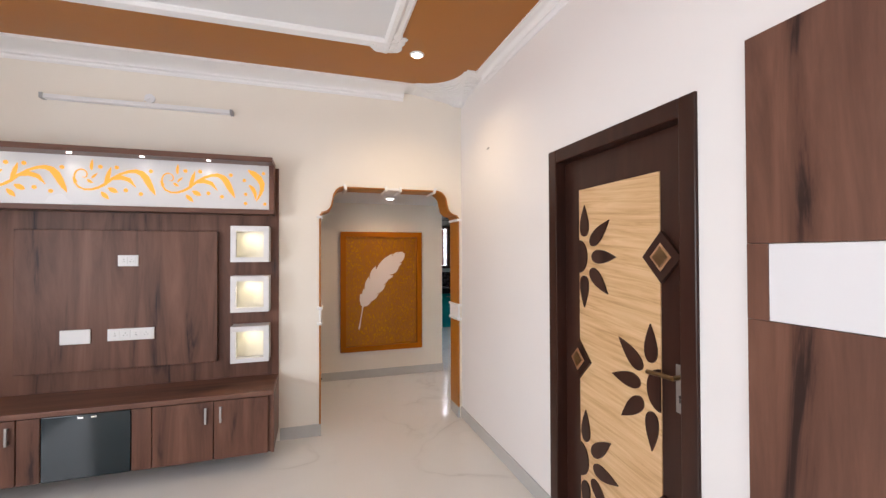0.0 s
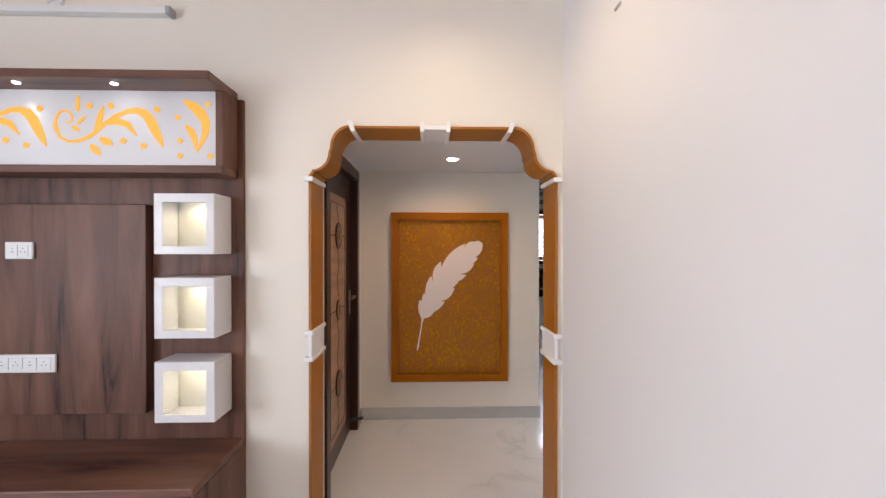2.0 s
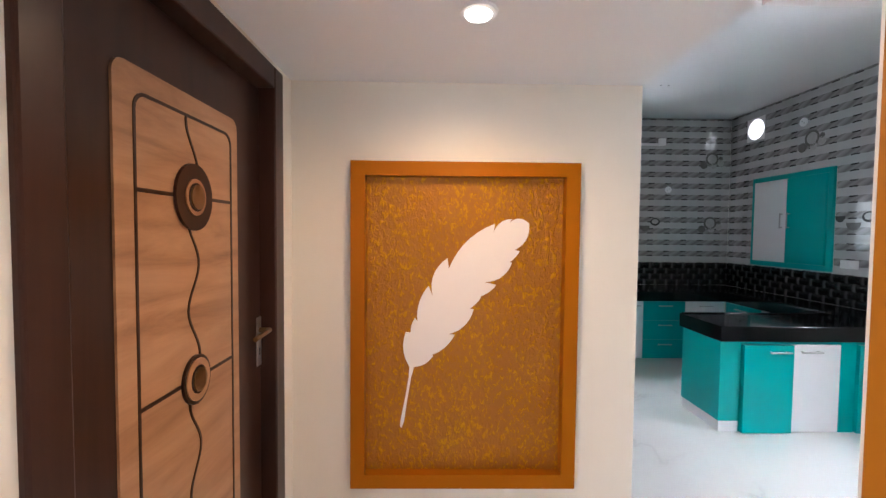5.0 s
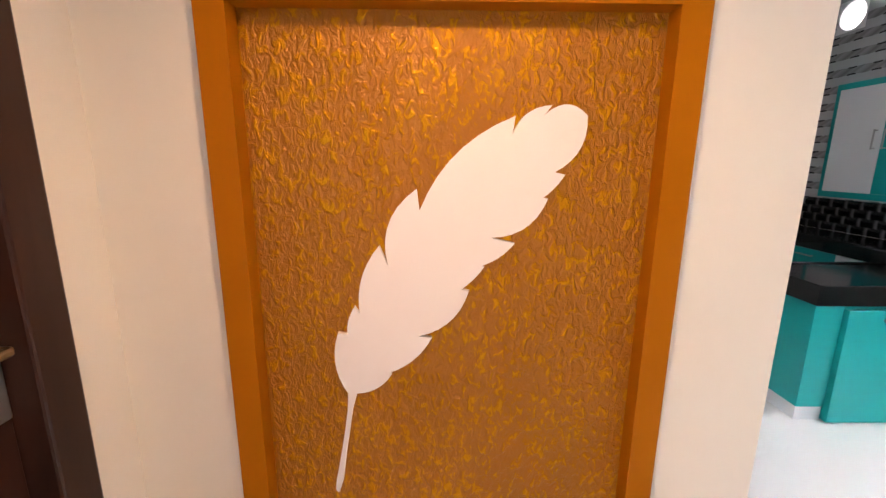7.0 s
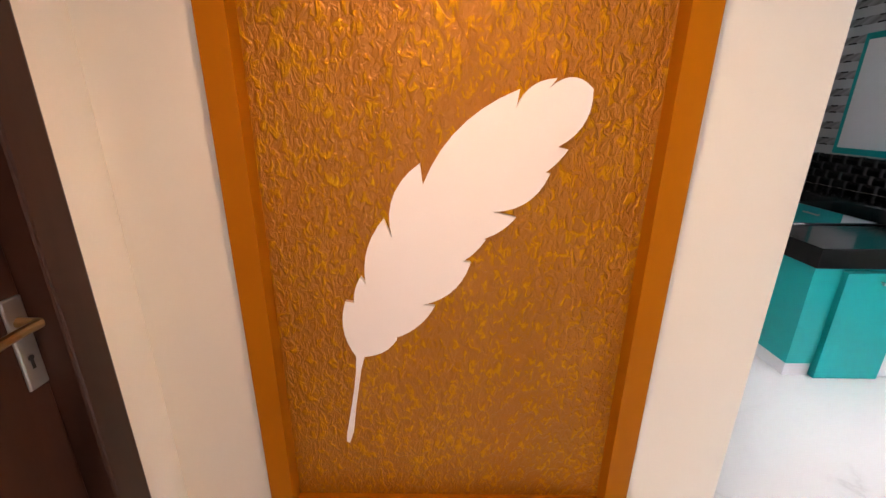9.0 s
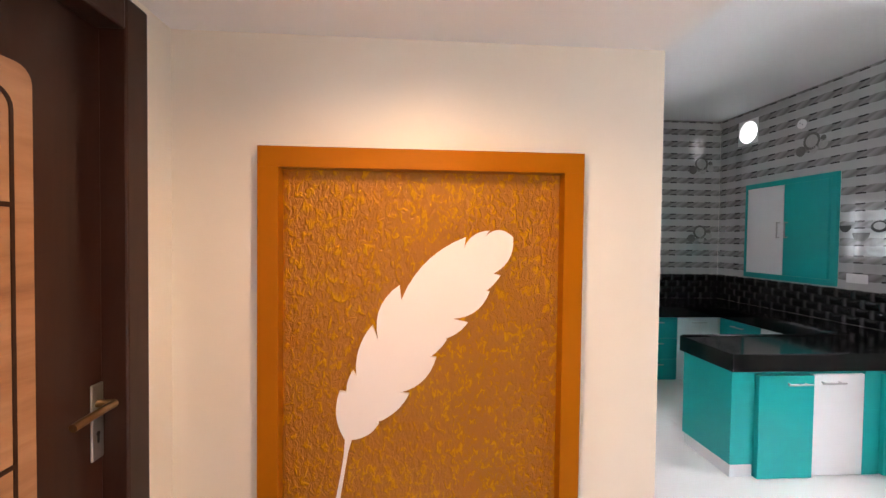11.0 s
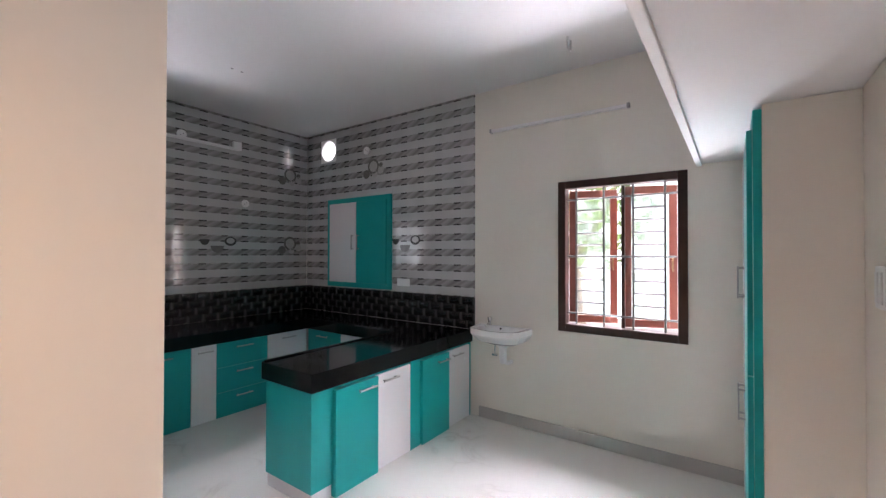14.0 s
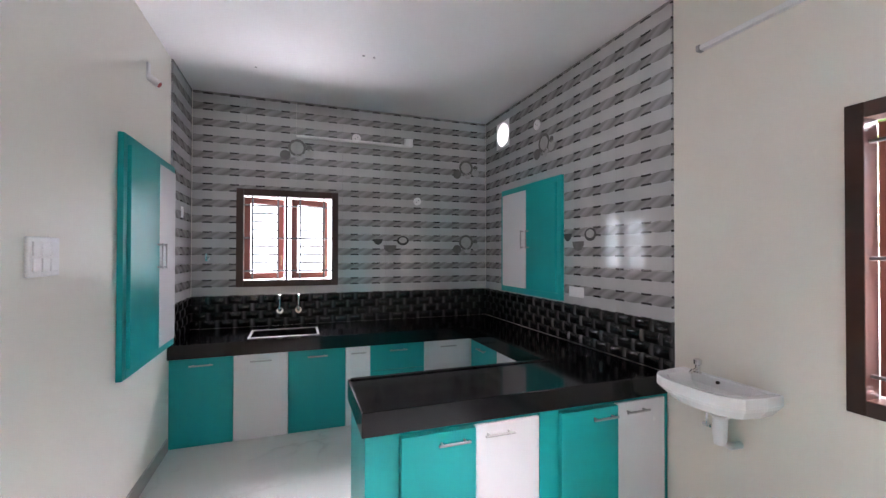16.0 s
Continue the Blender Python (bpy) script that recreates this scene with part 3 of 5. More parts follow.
for xw, s, dz in ((XL, 1, 0.0), (XR, -1, -0.025)):
    xa = xw + s * 0.015
    part("upper_jamb_panel", box(xw, xa, YA + 0.01, YE - 0.01, 1.065 + dz, 1.805, 0.002), M_ORANGE, al)
    part("lower_jamb_panel", box(xw, xa, YA + 0.01, YE - 0.01, 0.10, 0.920 + dz, 0.002), M_ORANGE, al)
    part("middle_block", box(xw, xa + 0.002 * s, YA + 0.004, YE, 0.935 + dz, 1.05 + dz, 0.003), M_PLASTER, al, "white middle block")
    part("jamb_foot", box(xw, xa, YA + 0.01, YE, 0.0, 0.098, 0.002), M_SKIRT, al, "grey tile foot")
    for z in (1.048 + dz, 0.918 + dz, 1.806):
        part("band", box(xw - s * 0.018, xa + s * 0.012, YA - 0.008, YE + 0.004, z, z + 0.022, 0.004), M_PLASTER, al)

# ---- relief panel with the feather ----
fp = thing("feather_panel", (1.277, 5.02, 0.328), "framed gold plaster relief with a white cut-out feather", "wall art")
X0, X1, Z0, Z1, FW = 0.777, 1.777, 0.328, 1.776, 0.062
for nm, b4 in (("top_rail", (X0, X1, Z1 - FW, Z1)), ("bottom_rail", (X0, X1, Z0, Z0 + FW)), ("left_stile", (X0, X0 + FW, Z0 + FW, Z1 - FW)), ("right_stile", (X1 - FW, X1, Z0 + FW, Z1 - FW))):
    part(nm, box(b4[0], b4[1], 4.99, 5.044, b4[2], b4[3], 0.0006), M_ORANGE2, fp)
part("relief_ground", box(X0 + FW - 0.01, X1 - FW + 0.01, 5.038, 5.08, Z0 + FW - 0.01, Z1 - FW + 0.01), M_GOLD, fp, "gold-rubbed trowelled plaster")


def bow(p, q, bulge, n=7):
    """Points from p to q along a bowed edge; a positive bulge lies to the left of the way."""
    p, q = Vector(p), Vector(q)
    d = q - p
    m = (p + q) / 2 + Vector((-d.y, d.x)) * bulge * 2
    return [((1 - t) ** 2 * p + 2 * t * (1 - t) * m + t * t * q) for t in [k / n for k in range(n)]]


def feather():
    """A quill with a vane of overlapping barbs: each runs from a cleft out to a tip."""
    up = (((1.036, 0.862), (1.016, 1.021), 0.12), ((1.038, 1.018), (1.057, 1.086), 0.08), ((1.069, 1.066), (1.117, 1.230), 0.11),
          ((1.136, 1.182), (1.201, 1.356), 0.17), ((1.207, 1.308), (1.410, 1.510), 0.11), ((1.405, 1.472), (1.486, 1.532), 0.17),
          ((1.472, 1.513), (1.562, 1.512), 0.24))
    down = (((1.562, 1.512), (1.500, 1.394), 0.17), ((1.523, 1.389), (1.478, 1.339), 0.05), ((1.489, 1.337), (1.366, 1.249), 0.17),
            ((1.420, 1.237), (1.348, 1.185), 0.08), ((1.353, 1.182), (1.301, 1.128), 0.05), ((1.320, 1.126), (1.204, 1.013), 0.15),
            ((1.235, 1.010), (1.135, 0.920), 0.10), ((1.139, 0.914), (1.055, 0.865), 0.13))
    outline = []
    for p, q, b in up + down:
        outline += bow(p, q, b)[:7] + [Vector(q)]
    clean = [outline[0]]
    for p in outline[1:]:
        if (p - clean[-1]).length > 0.002:
            clean.append(p)
    q = [(1.056, 0.868), (1.043, 0.82), (1.033, 0.76), (1.023, 0.70), (1.012, 0.62), (1.001, 0.586), (0.993, 0.592), (0.995, 0.62), (1.011, 0.70), (1.022, 0.76), (1.031, 0.82), (1.034, 0.868)]
    return [(p.x, p.y) for p in clean], q


vane, quill = feather()
part("vane", prism(vane, 'y', 5.027, 5.0395), M_FEATHER, fp, "white painted feather cut-out")
part("quill", prism(quill, 'y', 5.028, 5.0395), M_FEATHER, fp)

# ---- TV unit ----
tv = thing("tv_unit", (-0.9, 3.5, 0.11), "walnut laminate TV wall unit with lit niches and drawers", "tv unit")
TL, TRr = -2.3, 0.20
part("back_panel", box(TL, TRr, 3.515, 3.539, 0.11, 2.20, 0.002), M_LAM, tv)
part("screen_panel", box(-1.46, -0.232, 3.462, 3.515, 0.693, 1.683, 0.003), M_LAM, tv)
part("bench_top", box(TL, TRr, 3.085, 3.515, 0.515, 0.550, 0.006), M_LAMH, tv)
part("bench_side", box(TRr - 0.02, TRr, 3.10, 3.515, 0.11, 0.514, 0.002), M_LAM, tv)
part("bench_body", box(TL, TRr - 0.021, 3.118, 3.515, 0.112, 0.514), M_LAM, tv)


def hinged(name, x0, x1, material, handle_x=None, label=""):
    d = part(name, box(x0 + 0.003, x1 - 0.003, 3.098, 3.117, 0.112, 0.508, 0.003), material, tv, label)
    if handle_x is not None:
        bm = box(handle_x - 0.007, handle_x + 0.007, 3.072, 3.080, 0.365, 0.475, 0.003)
        box(handle_x - 0.005, handle_x + 0.005, 3.078, 3.099, 0.372, 0.384, bm=bm)
        box(handle_x - 0.005, handle_x + 0.005, 3.078, 3.099, 0.456, 0.468, bm=bm)
        part("handle", bm, M_STEEL, d, "brushed steel handle")
    return d


hinged("door", -0.18, 0.166, M_LAM, -0.135)
hinged("door", -0.54, -0.18, M_LAM, -0.225)
hinged("filler", -0.655, -0.54, M_LAM)
g = hinged("glass_door", -1.125, -0.655, M_BGLASS, None, "black tinted glass flap")
for x in (-0.92, -0.85):
    part("catch", box(x - 0.016, x + 0.016, 3.088, 3.098, 0.485, 0.498, 0.003), M_CHROME, g)
hinged("filler", -1.245, -1.125, M_LAM)
hinged("door", -1.61, -1.245, M_LAM, -1.28)
hinged("door", -1.97, -1.61, M_LAM, -1.65)
# pelmet box with a cut-out panel
part("pelmet_top", box(TL, 0.175, 3.25, 3.515, 2.192, 2.230, 0.003), M_LAMH, tv)
part("pelmet_base", box(TL, 0.175, 3.365, 3.515, 1.815, 1.850, 0.003), M_LAMH, tv)
part("pelmet_side", box(0.140, 0.175, 3.372, 3.515, 1.851, 2.191, 0.002), M_LAM, tv)
pan = part("cutout_panel", box(TL, 0.139, 3.386, 3.398, 1.851, 2.191, 0.001), M_WLAM, tv, "white board with a cut-out scroll, lit amber")
part("side_column", box(-1.66, -1.625, 3.37, 3.515, 0.551, 1.807, 0.002), M_WLAM, tv, "pale laminate upright")


def stroke(pts, widths, y0=3.382, y1=3.3855):
    """A flat ribbon along points in the panel's plane."""
    b = bmesh.new()
    left, right = [], []
    for i, p in enumerate(pts):
        a, c = Vector(pts[max(i - 1, 0)]), Vector(pts[min(i + 1, len(pts) - 1)])
        d = (c - a).normalized()
        n = Vector((-d.y, d.x)) * widths[i] / 2
        left.append(tuple(Vector(p) + n))
        right.append(tuple(Vector(p) - n))
    return prism(left + right[::-1], 'y', y0, y1, b)


def motif(x, z):
    """One spray: a curl, a long swelling leaf, small leaves and berries, each piece on its own."""
    made = []
    line = [(0.05 + (0.010 + 0.045 * k / 12) * math.cos(5.6 * k / 12 - 1.6 + 0.0), 0.035 + (0.010 + 0.055 * k / 12) * math.sin(5.6 * k / 12 - 1.6)) for k in range(13)][::1]
    made.append(("curl", stroke([(x + a, z + b) for a, b in line], [0.005 + 0.005 * k / 12 for k in range(13)])))
    bend = [(-0.004, 0.02), (0.004, -0.015), (0.025, -0.045), (0.06, -0.062), (0.10, -0.060), (0.14, -0.045), (0.18, -0.018), (0.22, 0.022), (0.27, 0.056), (0.32, 0.076), (0.36, 0.080), (0.395, 0.066), (0.42, 0.036), (0.44, -0.006), (0.46, -0.048), (0.478, -0.085)]
    wide = [0.009, 0.010, 0.011, 0.012, 0.014, 0.016, 0.017, 0.016, 0.016, 0.020, 0.028, 0.038, 0.044, 0.040, 0.028, 0.004]
    made.append(("stem", stroke([(x + a, z + b) for a, b in bend], wide)))
    for row, w in ((((0.175, -0.02), (0.190, 0.02), (0.200, 0.06), (0.212, 0.10)), 0.026), (((0.225, 0.016), (0.27, 0.032), (0.32, 0.016), (0.36, -0.035)), 0.032),
                   (((0.155, -0.075), (0.17, -0.092), (0.185, -0.108), (0.20, -0.125)), 0.030), (((0.195, -0.045), (0.215, -0.056), (0.235, -0.066), (0.252, -0.075)), 0.034),
                   (((0.10, 0.075), (0.098, 0.095), (0.10, 0.12), (0.103, 0.145)), 0.018), (((0.10, 0.018), (0.11, 0.03), (0.12, 0.04), (0.132, 0.052)), 0.014), (((0.075, 0.008), (0.085, 0.0), (0.095, -0.008), (0.108, -0.014)), 0.018)):
        made.append(("leaf", stroke([(x + a, z + b) for a, b in row], [0.008, w, w * 0.9, 0.003])))
    for dx, dz in ((0.15, 0.10), (0.245, 0.10), (0.45, 0.085), (0.30, -0.058), (0.39, -0.08)):
        made.append(("berry", disc((x + dx, 3.3822, z + dz), 'y', 0.0135, 0.0033, 14)))
    return made


for k in range(4):
    for nm, b in motif(-0.577 - 0.517 * k, 2.02):
        part(nm, b, M_AMBER, pan, "amber backlit cut-out")
bm = stroke([(-0.008, 2.148), (0.03, 2.125), (0.068, 2.09), (0.090, 2.05), (0.090, 2.005), (0.074, 1.96), (0.050, 1.915)], [0.010, 0.040, 0.046, 0.038, 0.028, 0.018, 0.005])
part("second_leaf", stroke([(0.0, 2.035), (0.024, 2.01), (0.040, 1.975), (0.046, 1.925)], [0.012, 0.030, 0.026, 0.006], 3.3824, 3.3856), M_AMBER, pan, "amber backlit cut-out")
for dx, dz in ((0.10, 2.13), (-0.035, 2.07), (-0.025, 1.965), (-0.025, 1.895), (0.11, 1.895)):
    part("berry", disc((dx, 3.3822, dz), 'y', 0.012, 0.0033, 14), M_AMBER, pan, "amber backlit cut-out")
part("end_leaf", bm, M_AMBER, pan, "amber backlit cut-out")
for k in range(5):
    x = -0.26 - 0.414 * k
    part("spotlight", revolve([(0.014, 0.0), (0.014, -0.002), (0.009, -0.003)], (x, 3.31, 2.192)), M_LAMP, tv, "tiny glowing spotlight")
    if k < 4:
        spot("pelmet_lamp", (x, 3.315, 2.183), (x, 3.37, 1.85), 0.45, (1.0, 0.92, 0.8), 100, 0.7, 0.015)
# lit niches
for zc in (1.586, 1.207, 0.828):
    x0, x1, z0, z1, y0 = -0.125, 0.142, zc - 0.137, zc + 0.137, 3.362
    n = part("niche", box(x0, x1, y0, 3.514, z1 - 0.018, z1, 0.002), M_WLAM, tv, "white cube niche, lit warm inside")
    part("base", box(x0, x1, y0, 3.514, z0, z0 + 0.018, 0.002), M_WLAM, n)
    for xa in (x0, x1 - 0.018):
        part("side", box(xa, xa + 0.018, y0, 3.514, z0 + 0.018, z1 - 0.018), M_WLAM, n)
    part("lining", box(x0 + 0.018, x1 - 0.018, 3.505, 3.5145, z0 + 0.018, z1 - 0.018), M_NICHE, n)
    for nm, q in (("rim_top", (x0 + 0.001, x1 - 0.001, z1 - 0.04, z1 - 0.001)), ("rim_base", (x0 + 0.001, x1 - 0.001, z0 + 0.001, z0 + 0.036)), ("rim_side", (x0 + 0.001, x0 + 0.038, z0 + 0.036, z1 - 0.04)), ("rim_side", (x1 - 0.038, x1 - 0.001, z0 + 0.036, z1 - 0.04))):
        part(nm, box(q[0], q[1], y0 - 0.006, y0 + 0.012, q[2], q[3], 0.001), M_WLAM, n)
    xm = (x0 + x1) / 2
    part("spotlight", revolve([(0.020, 0.0), (0.020, -0.004), (0.012, -0.006)], (xm, 3.44, z1 - 0.018)), M_LAMP, n)
    spot("niche_lamp", (xm, 3.44, z1 - 0.03), (xm, 3.46, z0), 0.85, (1.0, 0.82, 0.45), 150, 0.6, 0.012)


def plate(name, x0, x1, z0, z1, kind, label):
    """A wall plate on the screen panel, facing the room."""
    p = thing(name, ((x0 + x1) / 2, 3.46, z0), label, "socket plate")
    part("cover", box(x0, x1, 3.448, 3.461, z0, z1, 0.004), M_PLASTIC, p)
    if kind:
        n = kind
        w = (x1 - x0 - 0.03) / n
        for k in range(n):
            xa = x0 + 0.015 + w * k
            part("module", box(xa + 0.002, xa + w - 0.002, 3.444, 3.449, z0 + 0.014, z1 - 0.014, 0.002), M_PLASTIC, p)
            bm = bmesh.new()
            for dx, dz in ((-0.010, -0.006), (0.010, -0.006), (0, 0.010)):
                disc((xa + w / 2 + dx * (1 if k % 2 else 0.4), 3.4435, (z0 + z1) / 2 + dz), 'y', 0.0032, 0.001, 10, bm)
            part("pin_holes", bm, M_GREYP, p)


plate("socket_plate", -0.865, -0.74, 1.425, 1.505, 2, "white double socket plate on the walnut panel")
plate("blank_plate", -1.20, -1.025, 0.885, 0.985, 0, "plain white blanking plate on the walnut panel")
plate("switch_socket_plate", -0.925, -0.64, 0.895, 0.98, 4, "long white switch and socket plate")

# batten of the tube light above the unit
tl = thing("tube_light", (-0.74, 3.52, 2.60), "white tube light batten fixed to the wall, off", "tube light")
part("batten", box(-1.335, -0.145, 3.49, 3.54, 2.602, 2.632, 0.004), M_PLASTIC, tl)
for x in (-1.345, -0.155):
    part("end_cap", box(x, x + 0.022, 3.485, 3.54, 2.598, 2.636, 0.003), M_GREYP, tl)
rose = thing("wall_rose", (-0.72, 3.53, 2.65), "round white plastic wall rose with a cable", "junction box")
part("cover", disc((-0.70, 3.525, 2.675), 'y', 0.034, 0.0145), M_PLASTIC, rose)
part("cable", tube([(-0.70, 3.524, 2.675), (-0.73, 3.515, 2.655), (-0.74, 3.515, 2.63)], 0.003, 6), M_PLASTIC, rose)

# ---- wood cladding by the entrance ----
cl = thing("wall_cladding", (1.77, 0, 0.0), "walnut laminate wall cladding with a white band", "wall cladding")
part("upper_sheet", box(1.752, 1.78, -1.2, 0.885, 1.535, 2.172, 0.002), M_LAM, cl)
part("lower_sheet", box(1.752, 1.78, -1.2, 0.885, 0.099, 1.303, 0.002), M_LAM, cl)
part("end_sheet", box(1.752, 1.78, 0.822, 0.885, 1.304, 1.534, 0.001), M_LAM, cl)
part("white_band", box(1.754, 1.78, -1.2, 0.821, 1.305, 1.533, 0.001), M_WLAM, cl, "plain white laminate band")


# ---- doors ----
def drop_shape(base, tip, w):
    """A teardrop petal, round at its base and pointed at its tip."""
    p, q = Vector(base), Vector(tip)
    d = q - p
    n = Vector((-d.y, d.x)).normalized()
    pts = []
    for k in range(24):
        t = 2 * math.pi * k / 24
        u = 0.5 - 0.5 * math.cos(t)
        c = p + d * u + n * w * math.sin(t) * (1 - u) ** 0.6 * 1.3
        pts.append((c.x, c.y))
    return pts


def frame_of(name, x0, x1, y0, y1, ztop, w, parent):
    part("jamb", box(x0, x1, y0, y0 + w, 0, ztop, 0.006), M_DARK, parent)
    part("jamb", box(x0, x1, y1 - w, y1, 0, ztop, 0.006), M_DARK, parent)
    part("head", box(x0, x1, y0 + w, y1 - w, ztop - w, ztop, 0.006), M_DARK, parent)


def lever(x, s, y, z, towards, parent):
    """Door furniture on a face at x that looks towards s; the lever points along y."""
    h = part("lock_plate", box(x, x + s * 0.006, y - 0.02, y + 0.02, z - 0.13, z + 0.06, 0.004), M_STEEL, parent, "steel lock plate")
    bm = rod((x, y, z + 0.01), (x + s * 0.045, y, z + 0.01), 0.010)
    tube([(x + s * 0.045, y, z + 0.01), (x + s * 0.05, y + towards * 0.05, z + 0.012), (x + s * 0.045, y + towards * 0.125, z + 0.004)], 0.0095, 10, bm)
    part("lever", bm, M_BRONZE, h, "antique bronze lever handle")
    bm = disc((x + s * 0.0055, y, z - 0.065), 'x', 0.006, s * 0.001, 12)
    box(x + s * 0.0055, x + s * 0.0068, y - 0.003, y + 0.003, z - 0.088, z - 0.066, bm=bm)
    part("keyhole", bm, M_BLACKP, h)


def flower_door():
    d = thing("door_1", (1.8, 1.565, 0), "dark teak door with oak panel and petal inlays, closed", "door", kind="structure")
    frame_of("frame", 1.768, 1.90, 1.075, 2.04, 2.09, 0.075, d)
    lf = part("leaf", box(1.832, 1.87, 1.151, 1.964, 0.006, 2.013, 0.002), M_DARK, d)
    part("oak_panel", box(1.826, 1.833, 1.295, 1.832, 0.09, 1.845, 0.001), M_OAK, lf, "diagonal light oak veneer panel")
    fx0, fx1 = 1.819, 1.8265
    rows = ((1.832, 1.49, -1), (1.295, 0.94, 1), (1.832, 0.42, -1))
    for cy, cz, s in rows:
        half = [(cy + s * 0.070 * math.sin(math.pi * k / 16), cz + 0.088 * math.cos(math.pi * k / 16)) for k in range(17)]
        part("half_disc", prism(half, 'x', fx0, fx1), M_DARK, lf)
        for b0, b1, t0, t1 in ((0.048, 0.104, 0.050, 0.268), (0.098, 0.062, 0.238, 0.178), (0.108, 0.0, 0.286, -0.002), (0.096, -0.066, 0.226, -0.182), (0.046, -0.100, 0.046, -0.266)):
            part("petal", prism(drop_shape((cy + s * b0, cz + b1), (cy + s * t0, cz + t1), 0.036), 'x', fx0, fx1), M_DARK, lf)
    for cy, cz in ((1.278, 1.49), (1.832, 0.945), (1.278, 0.42)):
        def sq(r):
            return [(cy, cz + r), (cy + r * 0.92, cz), (cy, cz - r), (cy - r * 0.92, cz)]
        dm = part("diamond", prism(sq(0.106), 'x', 1.812, 1.826), M_DARK, lf)
        part("diamond_rim", prism(sq(0.058), 'x', 1.809, 1.8125), M_OAK2, lf)
        part("diamond_boss", prism(sq(0.044), 'x', 1.806, 1.8095), M_BRONZE, lf, "engraved bronze boss")
    lever(1.832, -1, 1.204, 1.01, 1, lf)


flower_door()


def rounded(a0, a1, b0, b1, r):
    """Outline of a rectangle with rounded corners."""
    pts = []
    for ca, cb, t in ((a1 - r, b1 - r, 0), (a0 + r, b1 - r, 90), (a0 + r, b0 + r, 180), (a1 - r, b0 + r, 270)):
        for k in range(6):
            g = radians(t + 18 * k)
            pts.append((ca + r * math.cos(g), cb + r * math.sin(g)))
    return pts


def passage_door():
    d = thing("door_2", (0.47, 4.34, 0), "dark teak passage door with oak inlay panel, closed", "door", kind="structure")
    frame_of("frame", 0.40, 0.525, 3.83, 4.90, 2.10, 0.085, d)
    lf = part("leaf", box(0.425, 0.462, 3.916, 4.814, 0.006, 2.014, 0.002), M_DARK, d)
    part("oak_panel", prism(rounded(4.085, 4.625, 0.16, 1.84, 0.035), 'x', 0.461, 0.468), M_OAK2, lf, "banded brown oak panel")
    xa, xb = 0.4675, 0.4700
    y0, y1, z0, z1, ym = 4.142, 4.583, 0.215, 1.785, 4.364
    bm = bmesh.new()
    o, i = rounded(y0, y1, z0, z1, 0.04), rounded(y0 + 0.008, y1 - 0.008, z0 + 0.008, z1 - 0.008, 0.034)
    for k in range(len(o)):
        j = (k + 1) % len(o)
        prism([o[k], o[j], i[j], i[k]], 'x', xa, xb, bm)
    part("border_line", bm, M_DARK, lf)
    cs = (1.56, 1.046, 0.532)
    bm = bmesh.new()
    for c in cs:
        box(xa, xb, y0 + 0.008, y1 - 0.008, c - 0.005, c + 0.005, bm=bm)
    for k in range(90):
        za, zb = z0 + (z1 - z0) * k / 90, z0 + (z1 - z0) * (k + 1) / 90
        ya, yb = ym + 0.026 * math.sin(za * 24), ym + 0.026 * math.sin(zb * 24)
        prism([(ya - 0.004, za), (ya + 0.004, za), (yb + 0.004, zb), (yb - 0.004, zb)], 'x', xa + 0.0004, xb + 0.0004, bm)
    part("inlay_lines", bm, M_DARK, lf)
    for i, c in enumerate(cs):
        def oval(r):
            return [(ym + r * 0.92 * math.cos(2 * math.pi * k / 32), c + r * math.sin(2 * math.pi * k / 32)) for k in range(32)]
        r = 0.070 if i == 1 else 0.093
        part("roundel", prism(oval(r), 'x', 0.4695, 0.478), M_DARK, lf)
        part("roundel_ring", prism(oval(r * (0.86 if i == 1 else 0.55)), 'x', 0.4775, 0.481), M_OAK2, lf)
        part("roundel_rim", prism(oval(0.040), 'x', 0.4805, 0.4825), M_DARK, lf)
        part("roundel_boss", prism(oval(0.034), 'x', 0.4820, 0.487), M_BRONZE, lf, "engraved bronze boss")
    lever(0.462, 1, 4.792, 1.075, -1, lf)
    part("door_stop", rod((0.462, 4.79, 0.09), (0.56, 4.84, 0.09), 0.012), M_BLACKP, lf, "black rubber door stop")


passage_door()

# ---- kitchen worktop and base units ----
wt = thing("worktop", (4.4, 7.3, 0.687), "polished black granite worktop in a U shape", "worktop")
for q in ((2.057, 2.60, 7.97, 8.664), (3.17, 5.046, 7.97, 8.664), (2.60, 3.17, 7.97, 8.06), (2.60, 3.17, 8.44, 8.664)):
    part("north_slab", box(*q, 0.690, 0.80), M_GRANITE, wt)
part("east_slab", box(4.54, 5.046, 6.69, 7.969, 0.690, 0.80, 0.004), M_GRANITE, wt)
part("peninsula_slab", box(3.245, 5.046, 6.165, 6.689, 0.687, 0.80, 0.004), M_GRANITE, wt)
part("raised_edge", box(3.26, 4.54, 6.655, 6.685, 0.80, 0.808, 0.003), M_GRANITE, wt)
part("edge_strip", box(4.545, 4.565, 6.70, 7.96, 0.80, 0.808, 0.003), M_GRANITE, wt)

HB = 0.685


def bar_handle(p, q, out, parent):
    """A bar between p and q on two posts that stand out from the face."""
    p, q, out = Vector(p), Vector(q), Vector(out)
    bm = rod(p + out, q + out, 0.0065, 10)
    d = (q - p)
    for f in (0.14, 0.86):
        rod(p + d * f, p + d * f + out, 0.005, 8, bm)
    part("handle", bm, M_STEEL, parent, "brushed steel bar handle")


